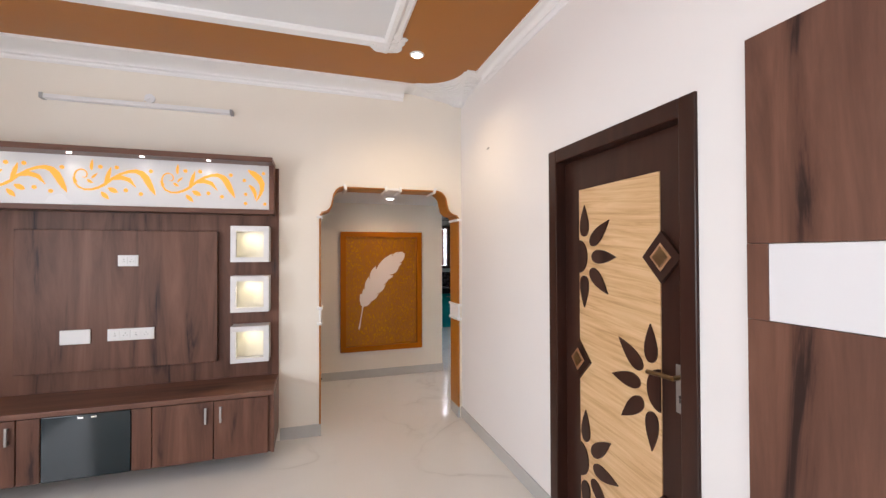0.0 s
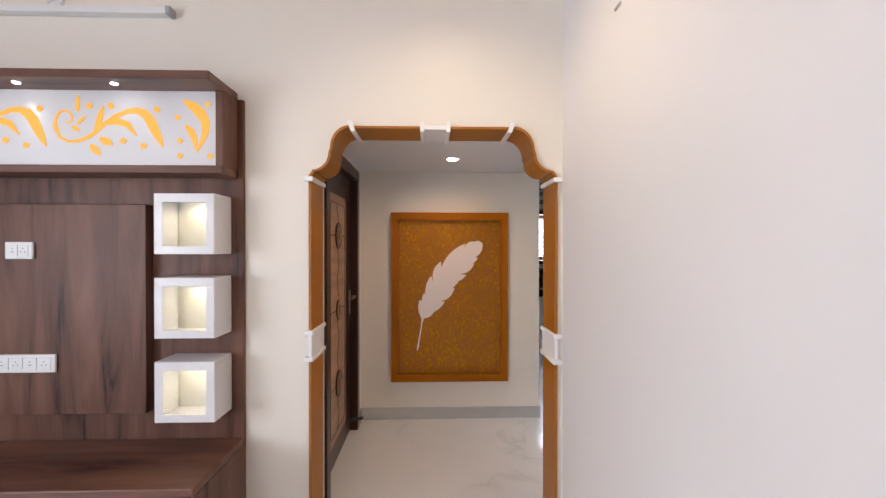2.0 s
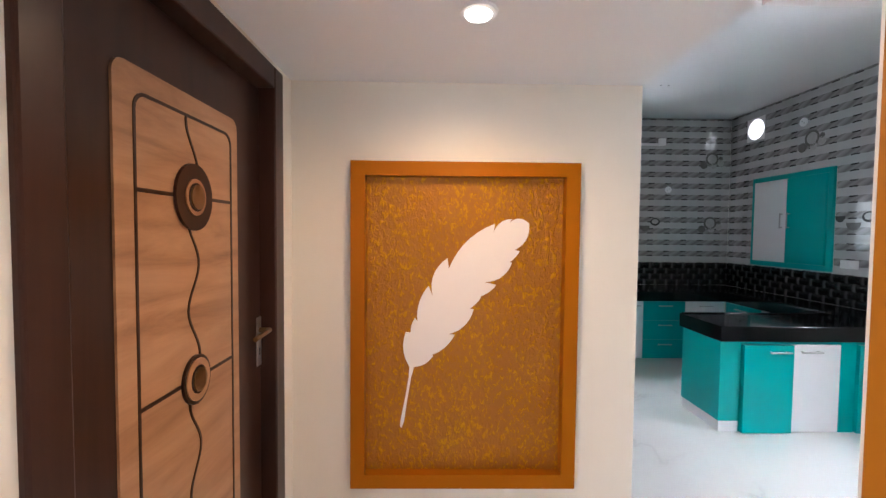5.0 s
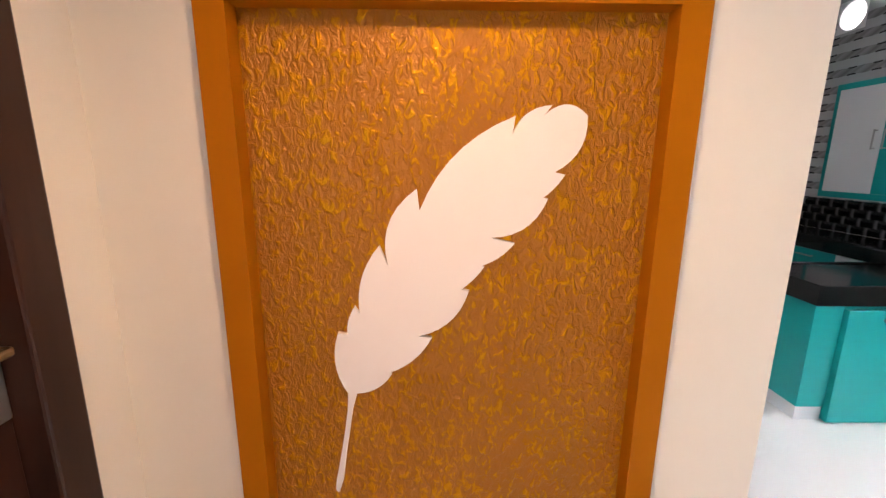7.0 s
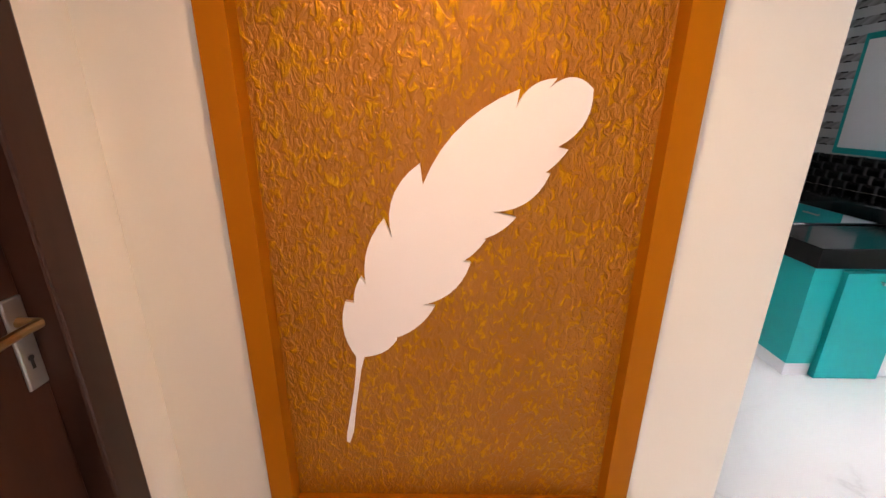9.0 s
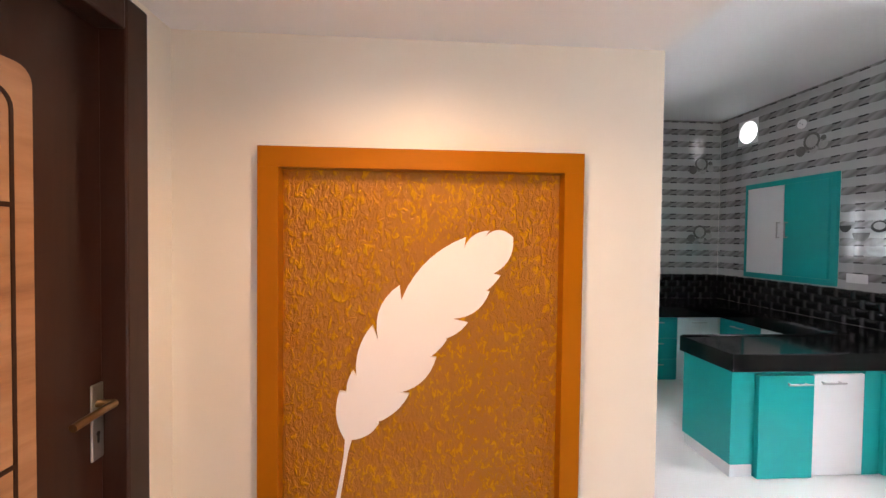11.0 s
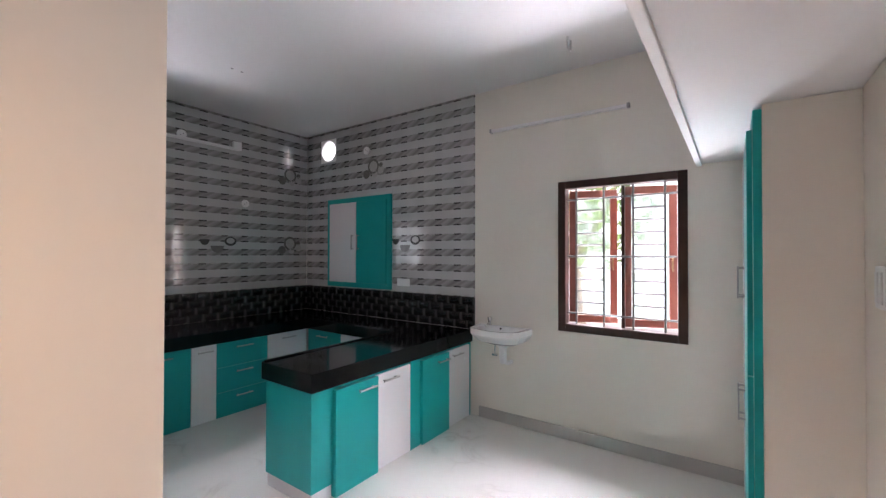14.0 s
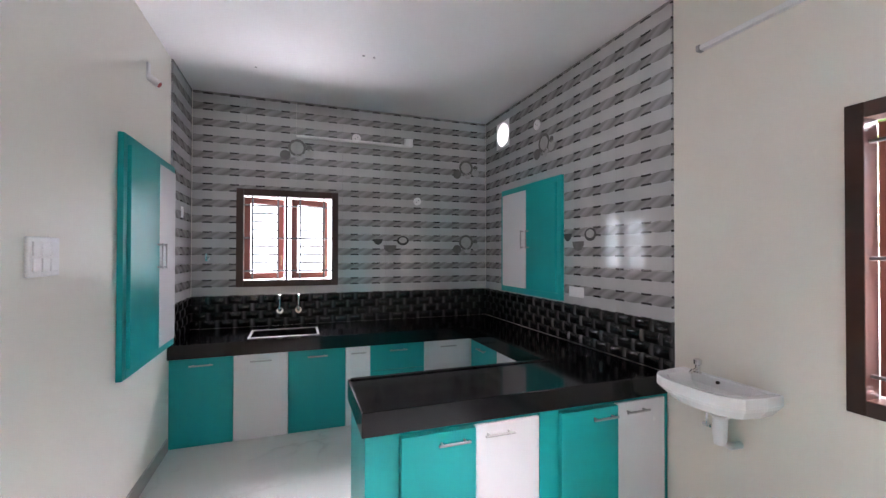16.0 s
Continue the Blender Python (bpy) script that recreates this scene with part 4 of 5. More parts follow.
def unit_y(x0, x1, yf, depth, material, drawers=0, hx=None, zb=0.0, proud=0.0, face=-1, tag="kitchen base units"):
    """A base unit whose front looks along y (face -1: towards smaller y)."""
    colour = "teal" if material is M_TEAL else "white"
    u = thing("base_unit", ((x0 + x1) / 2, yf, 0), colour + " laminate kitchen base unit under black granite", "kitchen cabinet", tag)
    ya, yb = sorted((yf - face * 0.02, yf - face * depth))
    part("carcass", box(x0 + 0.001, x1 - 0.001, ya, yb, 0.0, HB), M_TEAL if material is M_TEAL or proud or tag == "peninsula doors" else M_WLAM, u)
    n = max(drawers, 1)
    for k in range(n):
        za = zb + (HB - zb) * k / n + 0.003
        zc = zb + (HB - zb) * (k + 1) / n - (0.022 if tag == "peninsula doors" else 0.003)
        f0, f1 = sorted((yf + face * proud, yf - face * 0.019))
        f = part("drawer_front" if drawers else "door", box(x0 + 0.002, x1 - 0.002, f0, f1, za, zc, 0.003), material, u)
        c = (x0 + x1) / 2 if hx is None else hx
        w = min(0.16, (x1 - x0) * 0.6) / 2
        zh = zc - 0.05
        yo = yf + face * proud
        bar_handle((c - w, yo, zh), (c + w, yo, zh), (0, face * 0.03, 0), f)
    return u


def unit_x(y0, y1, xf, depth, material, tag="kitchen base units"):
    colour = "teal" if material is M_TEAL else "white"
    u = thing("base_unit", (xf, (y0 + y1) / 2, 0), colour + " laminate kitchen base unit under black granite", "kitchen cabinet", tag)
    part("carcass", box(xf + 0.02, xf + depth, y0 + 0.001, y1 - 0.001, 0, HB), material, u)
    f = part("door", box(xf, xf + 0.019, y0 + 0.002, y1 - 0.002, 0.003, HB - 0.003, 0.003), material, u)
    c = (y0 + y1) / 2
    bar_handle((xf, c - 0.08, 0.63), (xf, c + 0.08, 0.63), (-0.03, 0, 0), f)


for x0, x1, m, dr in ((2.06, 2.506, M_TEAL, 0), (2.506, 2.915, M_WLAM, 0), (2.915, 3.385, M_TEAL, 0), (3.385, 3.60, M_WLAM, 0), (3.60, 4.10, M_TEAL, 3), (4.10, 4.56, M_WLAM, 0)):
    unit_y(x0, x1, 8.0, 0.66, m, dr)
unit_x(7.45, 7.98, 4.565, 0.46, M_TEAL)
unit_x(6.92, 7.45, 4.565, 0.46, M_WLAM)
# peninsula: end post, then doors of which the teal ones stand proud
pp = thing("peninsula_end_panel", (3.33, 6.43, 0), "teal laminate end panel of the peninsula on a white plinth", "cabinet panel")
part("panel", box(3.262, 3.419, 6.19, 6.66, 0.085, HB, 0.002), M_TEAL, pp)
part("plinth", box(3.270, 3.419, 6.20, 6.65, 0.0, 0.084, 0.001), M_WLAM, pp, "white tiled plinth")
unit_y(3.422, 3.797, 6.185, 0.47, M_TEAL, 0, proud=0.022, hx=3.675, tag="peninsula doors")
unit_y(3.797, 4.166, 6.185, 0.47, M_WLAM, 0, hx=3.925, tag="peninsula doors")
ps = solo("filler_panel", box(4.168, 4.284, 6.187, 6.64, 0.0, HB, 0.002), M_TEAL, "teal laminate filler panel between peninsula doors", "cabinet panel")
unit_y(4.286, 4.662, 6.185, 0.47, M_TEAL, 0, proud=0.022, hx=4.555, tag="peninsula doors")
unit_y(4.662, 5.024, 6.185, 0.47, M_WLAM, 0, hx=4.80, tag="peninsula doors")
solo("end_filler", box(5.026, 5.045, 6.186, 6.64, 0.0, HB, 0.002), M_TEAL, "teal laminate end strip beside the wall", "cabinet panel")

# sink and taps
sx0, sx1, sy0, sy1 = 2.60, 3.17, 8.06, 8.44
si = thing("sink", (2.88, 8.25, 0.8), "stainless steel kitchen sink set in black granite", "sink")
bm = bmesh.new()
for q in ((sx0, sx1, sy0, sy0 + 0.018), (sx0, sx1, sy1 - 0.018, sy1), (sx0, sx0 + 0.018, sy0 + 0.018, sy1 - 0.018), (sx1 - 0.018, sx1, sy0 + 0.018, sy1 - 0.018)):
    box(*q, 0.799, 0.805, bm=bm)
part("rim", bm, M_STEEL, si)
bm = box(sx0 + 0.002, sx1 - 0.002, sy0 + 0.002, sy1 - 0.002, 0.690, 0.694)
for q in ((sx0 + 0.001, sx1 - 0.001, sy0 + 0.001, sy0 + 0.004), (sx0 + 0.001, sx1 - 0.001, sy1 - 0.004, sy1 - 0.001), (sx0 + 0.001, sx0 + 0.004, sy0 + 0.004, sy1 - 0.004), (sx1 - 0.004, sx1 - 0.001, sy0 + 0.004, sy1 - 0.004)):
    box(*q, 0.694, 0.799, bm=bm)
part("bowl", bm, M_GRANITE, si, "dark recessed bowl")


def wall_tap(x):
    t = thing("wall_tap", (x, 8.655, 0.93), "chrome wall tap above the sink", "tap", "sink taps")
    part("flange", disc((x, 8.664, 0.945), 'y', 0.03, -0.012), M_CHROME, t)
    bm = tube([(x, 8.655, 0.945), (x, 8.60, 0.945), (x, 8.595, 1.06), (x, 8.58, 1.10), (x, 8.54, 1.115), (x, 8.50, 1.10), (x, 8.49, 1.07)], 0.010)
    part("spout", bm, M_CHROME, t)
    bm = revolve([(0.016, 0), (0.018, 0.01), (0.012, 0.03), (0.02, 0.032), (0.02, 0.04), (0.005, 0.045)], (x, 8.60, 0.955), 12)
    part("valve", bm, M_CHROME, t)


wall_tap(2.83)
wall_tap(3.0)


# ---- windows ----
def window(name, axis, face, depth, u0, u1, z0, z1, label):
    """A barred window. axis 'x': in the east wall; 'y': in the north wall. depth runs outwards."""
    def bx(a0, a1, p0, p1, c0, c1, bev=0.0, bm=None):
        return box(p0, p1, a0, a1, c0, c1, bev, bm) if axis == 'x' else box(a0, a1, p0, p1, c0, c1, bev, bm)

    def pt(u, p, z):
        return (p, u, z) if axis == 'x' else (u, p, z)
    w = thing(name, pt((u0 + u1) / 2, face, z0), label, "window", kind="structure")
    f0, f1 = face - 0.014, face + 0.08
    k = 0.062
    part("frame_side", bx(u0, u0 + k, f0, f1, z0, z1, 0.004), M_FRAME, w)
    part("frame_side", bx(u1 - k, u1, f0, f1, z0, z1, 0.004), M_FRAME, w)
    part("frame_head", bx(u0 + k, u1 - k, f0, f1, z1 - k, z1, 0.004), M_FRAME, w)
    part("frame_sill", bx(u0 + k, u1 - k, f0, f1, z0, z0 + k, 0.004), M_FRAME, w)
    um = (u0 + u1) / 2
    part("mullion", bx(um - 0.038, um - 0.014, face + 0.048, f1, z0 + k, z1 - k, 0.003), M_FRAME, w)
    pb = face + 0.025
    a, b_ = u0 + k, u1 - k
    c, d = z0 + k, z1 - k
    for z in (c + 0.09, (c + d) / 2, d - 0.09):
        part("grille_bar", rod(pt(a, pb, z), pt(b_, pb, z), 0.0085, 8), M_BARS, w)
    for (e, f) in ((a, um - 0.026), (um + 0.026, b_)):
        g0, g1 = (0.22, 0.79) if axis == 'x' else (0.20, 0.80)
        s0, s1 = e + (f - e) * g0, e + (f - e) * g1
        for u in (s0, s1):
            part("grille_bar", rod(pt(u, pb, c), pt(u, pb, d), 0.0085, 8), M_BARS, w)
        n = 10 if axis == 'x' else 8
        for i in range(1, n):
            z = c + 0.09 + (d - c - 0.18) * i / n
            part("grille_rung", rod(pt(s0, pb, z), pt(s1, pb, z), 0.0085, 6), M_BARS, w)
    # shutters, swung a little outwards on their hinges
    for (e, f) in ((a, um - 0.026), (um + 0.026, b_)):
        lw = f - e
        hinge = f if axis == 'x' else e
        s = -1 if axis == 'x' else 1
        ang = radians(20)
        sh = None
        quads = (("stile", 0, 0.055, c + 0.005, d - 0.005), ("stile", lw - 0.055, lw, c + 0.005, d - 0.005), ("rail", 0.055, lw - 0.055, d - 0.065, d - 0.005), ("rail", 0.055, lw - 0.055, c + 0.005, c + 0.065), ("pane", 0.05, lw - 0.05, c + 0.06, d - 0.06))
        for nm, q0, q1, za, zb in quads:
            t0, t1 = (0.0, 0.028) if nm != "pane" else (0.012, 0.016)
            bm = box(q0, q1, t0, t1, za, zb, 0.003 if nm != "pane" else 0)
            for v in bm.verts:
                q, t = v.co.x, v.co.y
                v.co = Vector(pt(hinge + s * (q * math.cos(ang) - t * math.sin(ang)), f1 + 0.005 + q * math.sin(ang) + t * math.cos(ang), v.co.z))
            o = part("shutter" if sh is None else nm, bm, M_SHUT if nm != "pane" else M_FROST, w if sh is None else sh, "red-brown shutter swung outwards" if sh is None else "")
            if nm == "pane":
                o.visible_shadow = False
            if sh is None:
                sh = o
        hq = lw - 0.03
        hu, hp = hinge + s * hq * math.cos(ang), f1 + 0.005 + hq * math.sin(ang)
        part("pull", tube([pt(hu, hp, 1.38), pt(hu, hp - 0.03, 1.40), pt(hu, hp - 0.03, 1.46), pt(hu, hp, 1.48)], 0.006, 8), M_BRONZE, sh)


window("window_1", 'x', 5.06, 0.2, 4.42, 5.345, 0.877, 2.10, "brown wooden window with steel bars and open shutters")
window("window_2", 'y', 8.667, 0.2, 2.44, 3.38, 1.18, 2.12, "small brown wooden window with bars above the sink")


# ---- wall cupboards ----
def wall_cupboard(axis, face, out, u0, u1, z0, z1, split, white_first, rim_near, label):
    """A teal frame with one teal and one white door; out is +1 or -1, the way it faces."""
    def bx(a0, a1, p0, p1, c0, c1, bev=0.0):
        p0, p1 = sorted((p0, p1))
        return box(p0, p1, a0, a1, c0, c1, bev) if axis == 'x' else box(a0, a1, p0, p1, c0, c1, bev)
    c = thing("wall_cupboard", (face, (u0 + u1) / 2, z0) if axis == 'x' else ((u0 + u1) / 2, face, z0), label, "wall cupboard")
    r = 0.055
    f = face + out * 0.03
    part("frame_side", bx(u0, u0 + r, face, f, z0, z1, 0.003), M_TEAL, c)
    part("frame_side", bx(u1 - r, u1, face, f, z0, z1, 0.003), M_TEAL, c)
    part("frame_top", bx(u0 + r, u1 - r, face, f, z1 - r, z1, 0.003), M_TEAL, c)
    part("frame_base", bx(u0 + r, u1 - r, face, f, z0, z0 + r, 0.003), M_TEAL, c)
    for e, g, m in ((u0 + r, split, M_WLAM if white_first else M_TEAL), (split, u1 - r, M_TEAL if white_first else M_WLAM)):
        d = part("door", bx(e + 0.002, g - 0.002, face + out * 0.002, face + out * 0.048, z0 + r + 0.002, z1 - r - 0.002, 0.003), m, c)
        hu = g - 0.045 if g == split else e + 0.045
        zm = (z0 + z1) / 2
        hp = face + out * 0.078
        bm = bx(hu - 0.006, hu + 0.006, hp - out * 0.004, hp + out * 0.004, zm - 0.085, zm + 0.085, 0.002)
        for zz in (zm - 0.08, zm + 0.07):
            merge(bm, bx(hu - 0.005, hu + 0.005, face + out * 0.045, hp, zz, zz + 0.01))
        part("handle", bm, M_STEEL, d, "steel bar handle")
    return c


wall_cupboard('x', 5.046, -1, 7.18, 8.215, 1.118, 2.157, 7.70, False, True, "teal framed wall cupboard with one white door")
wall_cupboard('x', 2.057, 1, 7.02, 8.035, 0.805, 2.165, 7.60, False, True, "tall teal framed cupboard with one white door")

# built-in cupboard block below the loft
blk = thing("masonry_cupboard", (4.45, 3.9, 0), "built-in cupboard with plastered sides and teal doors", "cupboard")
part("side_wall", box(3.87, 3.96, YB + 0.002, 4.06, 0, 2.128), M_KWALL, blk, "ivory plastered side wall")
part("side_wall", box(4.97, 5.058, YB + 0.002, 4.06, 0, 2.128), M_KWALL, blk)
part("back", box(3.962, 4.968, YB + 0.002, 3.80, 0, 2.128), M_KWALL, blk)
part("frame_side", box(3.868, 3.93, 4.061, 4.092, 0, 2.11, 0.003), M_TEAL, blk)
part("frame_side", box(4.99, 5.05, 4.061, 4.092, 0, 2.11, 0.003), M_TEAL, blk)
part("frame_top", box(3.931, 4.989, 4.061, 4.092, 2.05, 2.11, 0.003), M_TEAL, blk)
for x0, x1, m in ((3.94, 4.46, M_TEAL), (4.46, 4.98, M_WLAM)):
    for z0, z1, zh in ((0.05, 0.98, 0.72), (0.985, 2.045, 1.36)):
        d = part("door", box(x0 + 0.002, x1 - 0.002, 4.07, 4.112, z0, z1, 0.003), m, blk)
        hx = x1 - 0.05 if m is M_TEAL else x0 + 0.05
        bm = box(hx - 0.006, hx + 0.006, 4.138, 4.146, zh - 0.085, zh + 0.085, 0.002)
        for zz in (zh - 0.08, zh + 0.07):
            box(hx - 0.005, hx + 0.005, 4.111, 4.140, zz, zz + 0.01, bm=bm)
        part("handle", bm, M_STEEL, d, "steel bar handle")

# ---- wash basin ----
wb = thing("wash_basin", (5.0, 5.86, 0.72), "white ceramic wall basin with chrome tap and trap", "wash basin")


def basin_ring(f, z):
    """Outline of the basin seen from above, scaled by f about the wall side."""
    pts = []
    cy, hw, dp = 5.830, 0.255 * f, 0.24 * f
    pts += [(5.058, cy - hw), (5.058 - 0.10 * f, cy - hw)]
    for k in range(1, 10):
        a = math.pi * k / 10
        pts.append((5.058 - 0.10 * f - (dp - 0.03) * math.sin(a) ** 0.48, cy - hw * math.cos(a) * 0.97))
    pts += [(5.058 - 0.10 * f, cy + hw), (5.058, cy + hw)]
    return [(x, y, z) for x, y in pts]


def loft_mesh(rings, cap=True):
    b = bmesh.new()
    vs = [[b.verts.new(p) for p in r] for r in rings]
    n = len(vs[0])
    for r0, r1 in zip(vs, vs[1:]):
        for k in range(n):
            b.faces.new((r0[k], r0[(k + 1) % n], r1[(k + 1) % n], r1[k]))
    if cap:
        b.faces.new(vs[0][::-1])
        b.faces.new(vs[-1])
    return b


def shrink(r, f, z):
    cx, cy = 4.945, 5.830
    return [(cx + (p[0] - cx) * f, cy + (p[1] - cy) * f, z) for p in r]


top = basin_ring(1.0, 0.86)
rings = [basin_ring(0.50, 0.715), basin_ring(0.80, 0.75), basin_ring(0.95, 0.795), basin_ring(1.0, 0.815), basin_ring(1.0, 0.858), shrink(top, 0.985, 0.862), shrink(top, 0.80, 0.858), shrink(top, 0.70, 0.81), shrink(top, 0.42, 0.775)]
ob = part("bowl", loft_mesh(rings), M_CERAMIC, wb)
part("overflow_hole", disc((5.03, 5.86, 0.84), 'x', 0.008, -0.012), M_BLACKP, wb)
bm = revolve([(0.02, 0), (0.022, 0.006), (0.013, 0.012), (0.013, 0.045), (0.02, 0.05), (0.021, 0.075), (0.006, 0.082)], (5.01, 5.962, 0.861), 14)
tube([(5.01, 5.962, 0.89), (4.96, 5.952, 0.885), (4.94, 5.950, 0.872)], 0.008, 8, bm)
part("tap", bm, M_CHROME, wb, "chrome pillar tap")
part("trap", revolve([(0.045, 0), (0.05, -0.01), (0.034, -0.03), (0.032, -0.115), (0.027, -0.16)], (4.97, 5.81, 0.715), 18), M_PLASTIC, wb, "white plastic bottle trap")
bm = tube([(4.97, 5.81, 0.575), (5.00, 5.78, 0.552), (5.058, 5.77, 0.555)], 0.018, 10)
part("waste_pipe", bm, M_PLASTIC, wb)
bm = tube([(5.058, 5.91, 0.60), (5.02, 5.91, 0.60), (5.01, 5.91, 0.64), (5.005, 5.90, 0.74)], 0.007, 8)
rod((5.03, 5.945, 0.60), (5.03, 5.895, 0.60), 0.012, 10, bm)
part("supply_valve", bm, M_CHROME, wb)

# ---- kitchen fixtures ----
tb = thing("tube_light", (5.04, 5.38, 2.60), "slim white tube batten on the kitchen wall, off", "tube light")
part("batten", box(5.025, 5.06, 4.80, 5.967, 2.612, 2.638, 0.004), M_PLASTIC, tb)
for y in (4.79, 5.955):
    part("end_cap", box(5.02, 5.06, y, y + 0.02, 2.608, 2.642, 0.003), M_GREYP, tb)
tb = thing("tube_light", (3.55, 8.65, 2.66), "slim white tube batten on the tiled wall, off", "tube light")
part("batten", box(2.97, 4.14, 8.63, 8.664, 2.645, 2.672, 0.004), M_PLASTIC, tb)
part("starter_box", box(4.07, 4.16, 8.625, 8.664, 2.65, 2.74, 0.005), M_PLASTIC, tb)


def rose_at(name, c, axis, s, r, label):
    t = thing(name, c, label, "junction box")
    part("cover", disc(c, axis, r, s * 0.014), M_PLASTIC, t)
    bm = bmesh.new()
    off = Vector((s * 0.0138, 0, 0)) if axis == 'x' else Vector((0, s * 0.0138, 0))
    for d in (-0.3, 0.3):
        o = Vector((0, d * r, 0.2 * r * (1 if d > 0 else -1))) if axis == 'x' else Vector((d * r, 0, 0.2 * r * (1 if d > 0 else -1)))
        disc(Vector(c) + off + o, axis, r * 0.14, s * 0.001, 10, bm)
    part("screw", bm, M_GREYP, t)


rose_at("wall_rose", (3.56, 8.664, 2.70), 'y', -1, 0.045, "round white plastic wall rose on the tiles")
rose_at("wall_rose", (4.22, 8.664, 2.07), 'y', -1, 0.042, "round white plastic wall rose on the tiles")
rose_at("wall_rose", (5.046, 7.57, 2.68), 'x', -1, 0.045, "round white plastic wall rose on the tiles")
for x, y in ((3.45, 7.48), (3.53, 7.48), (2.66, 7.97)):
    solo("screw_plug", revolve([(0.010, 0.0), (0.010, -0.004), (0.004, -0.006)], (x, y, 3.012), 10), M_GREYP, "small grey screw plug in the ceiling", "screw plug", at=(x, y, 3.005))
hk = tube([(4.53, 5.09, 3.014), (4.53, 5.09, 2.96), (4.54, 5.09, 2.935), (4.565, 5.09, 2.925), (4.59, 5.09, 2.935), (4.60, 5.09, 2.96), (4.60, 5.09, 3.014)], 0.007, 8)
solo("ceiling_hook", hk, M_PLASTIC, "white painted steel fan hook in the ceiling", "ceiling hook", at=(4.565, 5.09, 2.92))


def wall_switch(name, axis, s, p, u0, u1, z0, z1, mods, label):
    def bx(a0, a1, d0, d1, c0, c1, bev=0.0):
        q0, q1 = sorted((p + s * d0, p + s * d1))
        return box(q0, q1, a0, a1, c0, c1, bev) if axis == 'x' else box(a0, a1, q0, q1, c0, c1, bev)
    t = thing(name, (p, (u0 + u1) / 2, z0) if axis == 'x' else ((u0 + u1) / 2, p, z0), label, "switch plate")
    part("cover", bx(u0, u1, 0, 0.014, z0, z1, 0.005), M_PLASTIC, t)
    cols, rows = mods
    w, h = (u1 - u0 - 0.04) / cols, (z1 - z0 - 0.03) / rows
    for i in range(cols):
        for j in range(rows):
            a, c = u0 + 0.02 + w * i, z0 + 0.015 + h * j
            part("rocker", bx(a + 0.003, a + w - 0.003, 0.012, 0.020, c + 0.003, c + h - 0.003, 0.004), M_PLASTIC, t)


wall_switch("switch_plate", 'x', 1, 2.055, 6.215, 6.427, 1.415, 1.566, (3, 2), "white two-row switch plate on the ivory wall")
wall_switch("switch_plate", 'x', -1, 5.046, 6.93, 7.10, 1.165, 1.245, (3, 1), "white socket plate on the printed tiles")
wall_switch("switch_plate", 'y', 1, YB, 3.56, 3.68, 1.33, 1.47, (2, 1), "white switch plate on the passage wall")
wall_switch("switch_plate", 'x', 1, 2.055, 8.30, 8.38, 1.80, 1.90, (1, 1), "small white socket on the tiled return")
lh = thing("lamp_holder", (2.06, 7.49, 2.64), "white angled lamp holder without a bulb", "lamp holder")
part("arm", box(2.055, 2.07, 7.465, 7.51, 2.64, 2.74, 0.004), M_PLASTIC, lh)
part("socket", rod((2.065, 7.49, 2.65), (2.125, 7.49, 2.605), 0.024, 16), M_PLASTIC, lh)
part("contact", rod((2.124, 7.49, 2.606), (2.127, 7.49, 2.604), 0.019, 16), M_RED, lh, "red socket mouth")
ht = thing("angle_valve", (2.20, 8.66, 1.42), "small chrome water valve on the tiles", "valve")
bm = disc((2.20, 8.664, 1.45), 'y', 0.022, -0.01)
tube([(2.20, 8.66, 1.45), (2.20, 8.62, 1.45), (2.20, 8.615, 1.50)], 0.011, 10, bm)
part("body", bm, M_CHROME, ht)
solo("wall_plug", box(1.776, 1.78, 2.90, 2.945, 2.33, 2.342, 0.001), M_GREYP, "pair of small grey wall plugs", "wall plug")


# ---- pictures printed on the tiles ----
def print_cluster(axis, p, u, z, s, k=1.0):
    """Grey printed pots: a ring plate, bowls and a jar, as thin glaze on the tile."""
    t = thing("tile_print", (p, u, z) if axis == 'x' else (u, p, z), "grey printed crockery picture on the glazed tile", "tile picture", "crockery tile pictures")
    sg = -1

    def cyl(du, dz, r0, r1, m):
        b = bmesh.new()
        n = 24
        for i in range(n):
            a0, a1 = 2 * math.pi * i / n, 2 * math.pi * (i + 1) / n
            q = [(u + k * (du + r * math.cos(a)), z + k * (dz + r * math.sin(a) * sq)) for r, a, sq in ((r0, a0, 1), (r0, a1, 1), (r1, a1, 1), (r1, a0, 1))]
            if r1 == 0:
                q = q[:3]
            prism(q, axis, p, p - 0.0015, b)
        part("motif", b, m, t)
    cyl(0, 0.03, 0.085, 0.062, M_PRINT)
    cyl(0.0, 0.03, 0.061, 0, M_PRINTL)
    cyl(s * -0.11, -0.05, 0.05, 0, M_PRINT)
    cyl(s * 0.02, -0.055, 0.042, 0, M_PRINTL)
    cyl(s * 0.115, -0.02, 0.045, 0, M_PRINTL)
    cyl(s * 0.115, 0.035, 0.028, 0, M_PRINT)


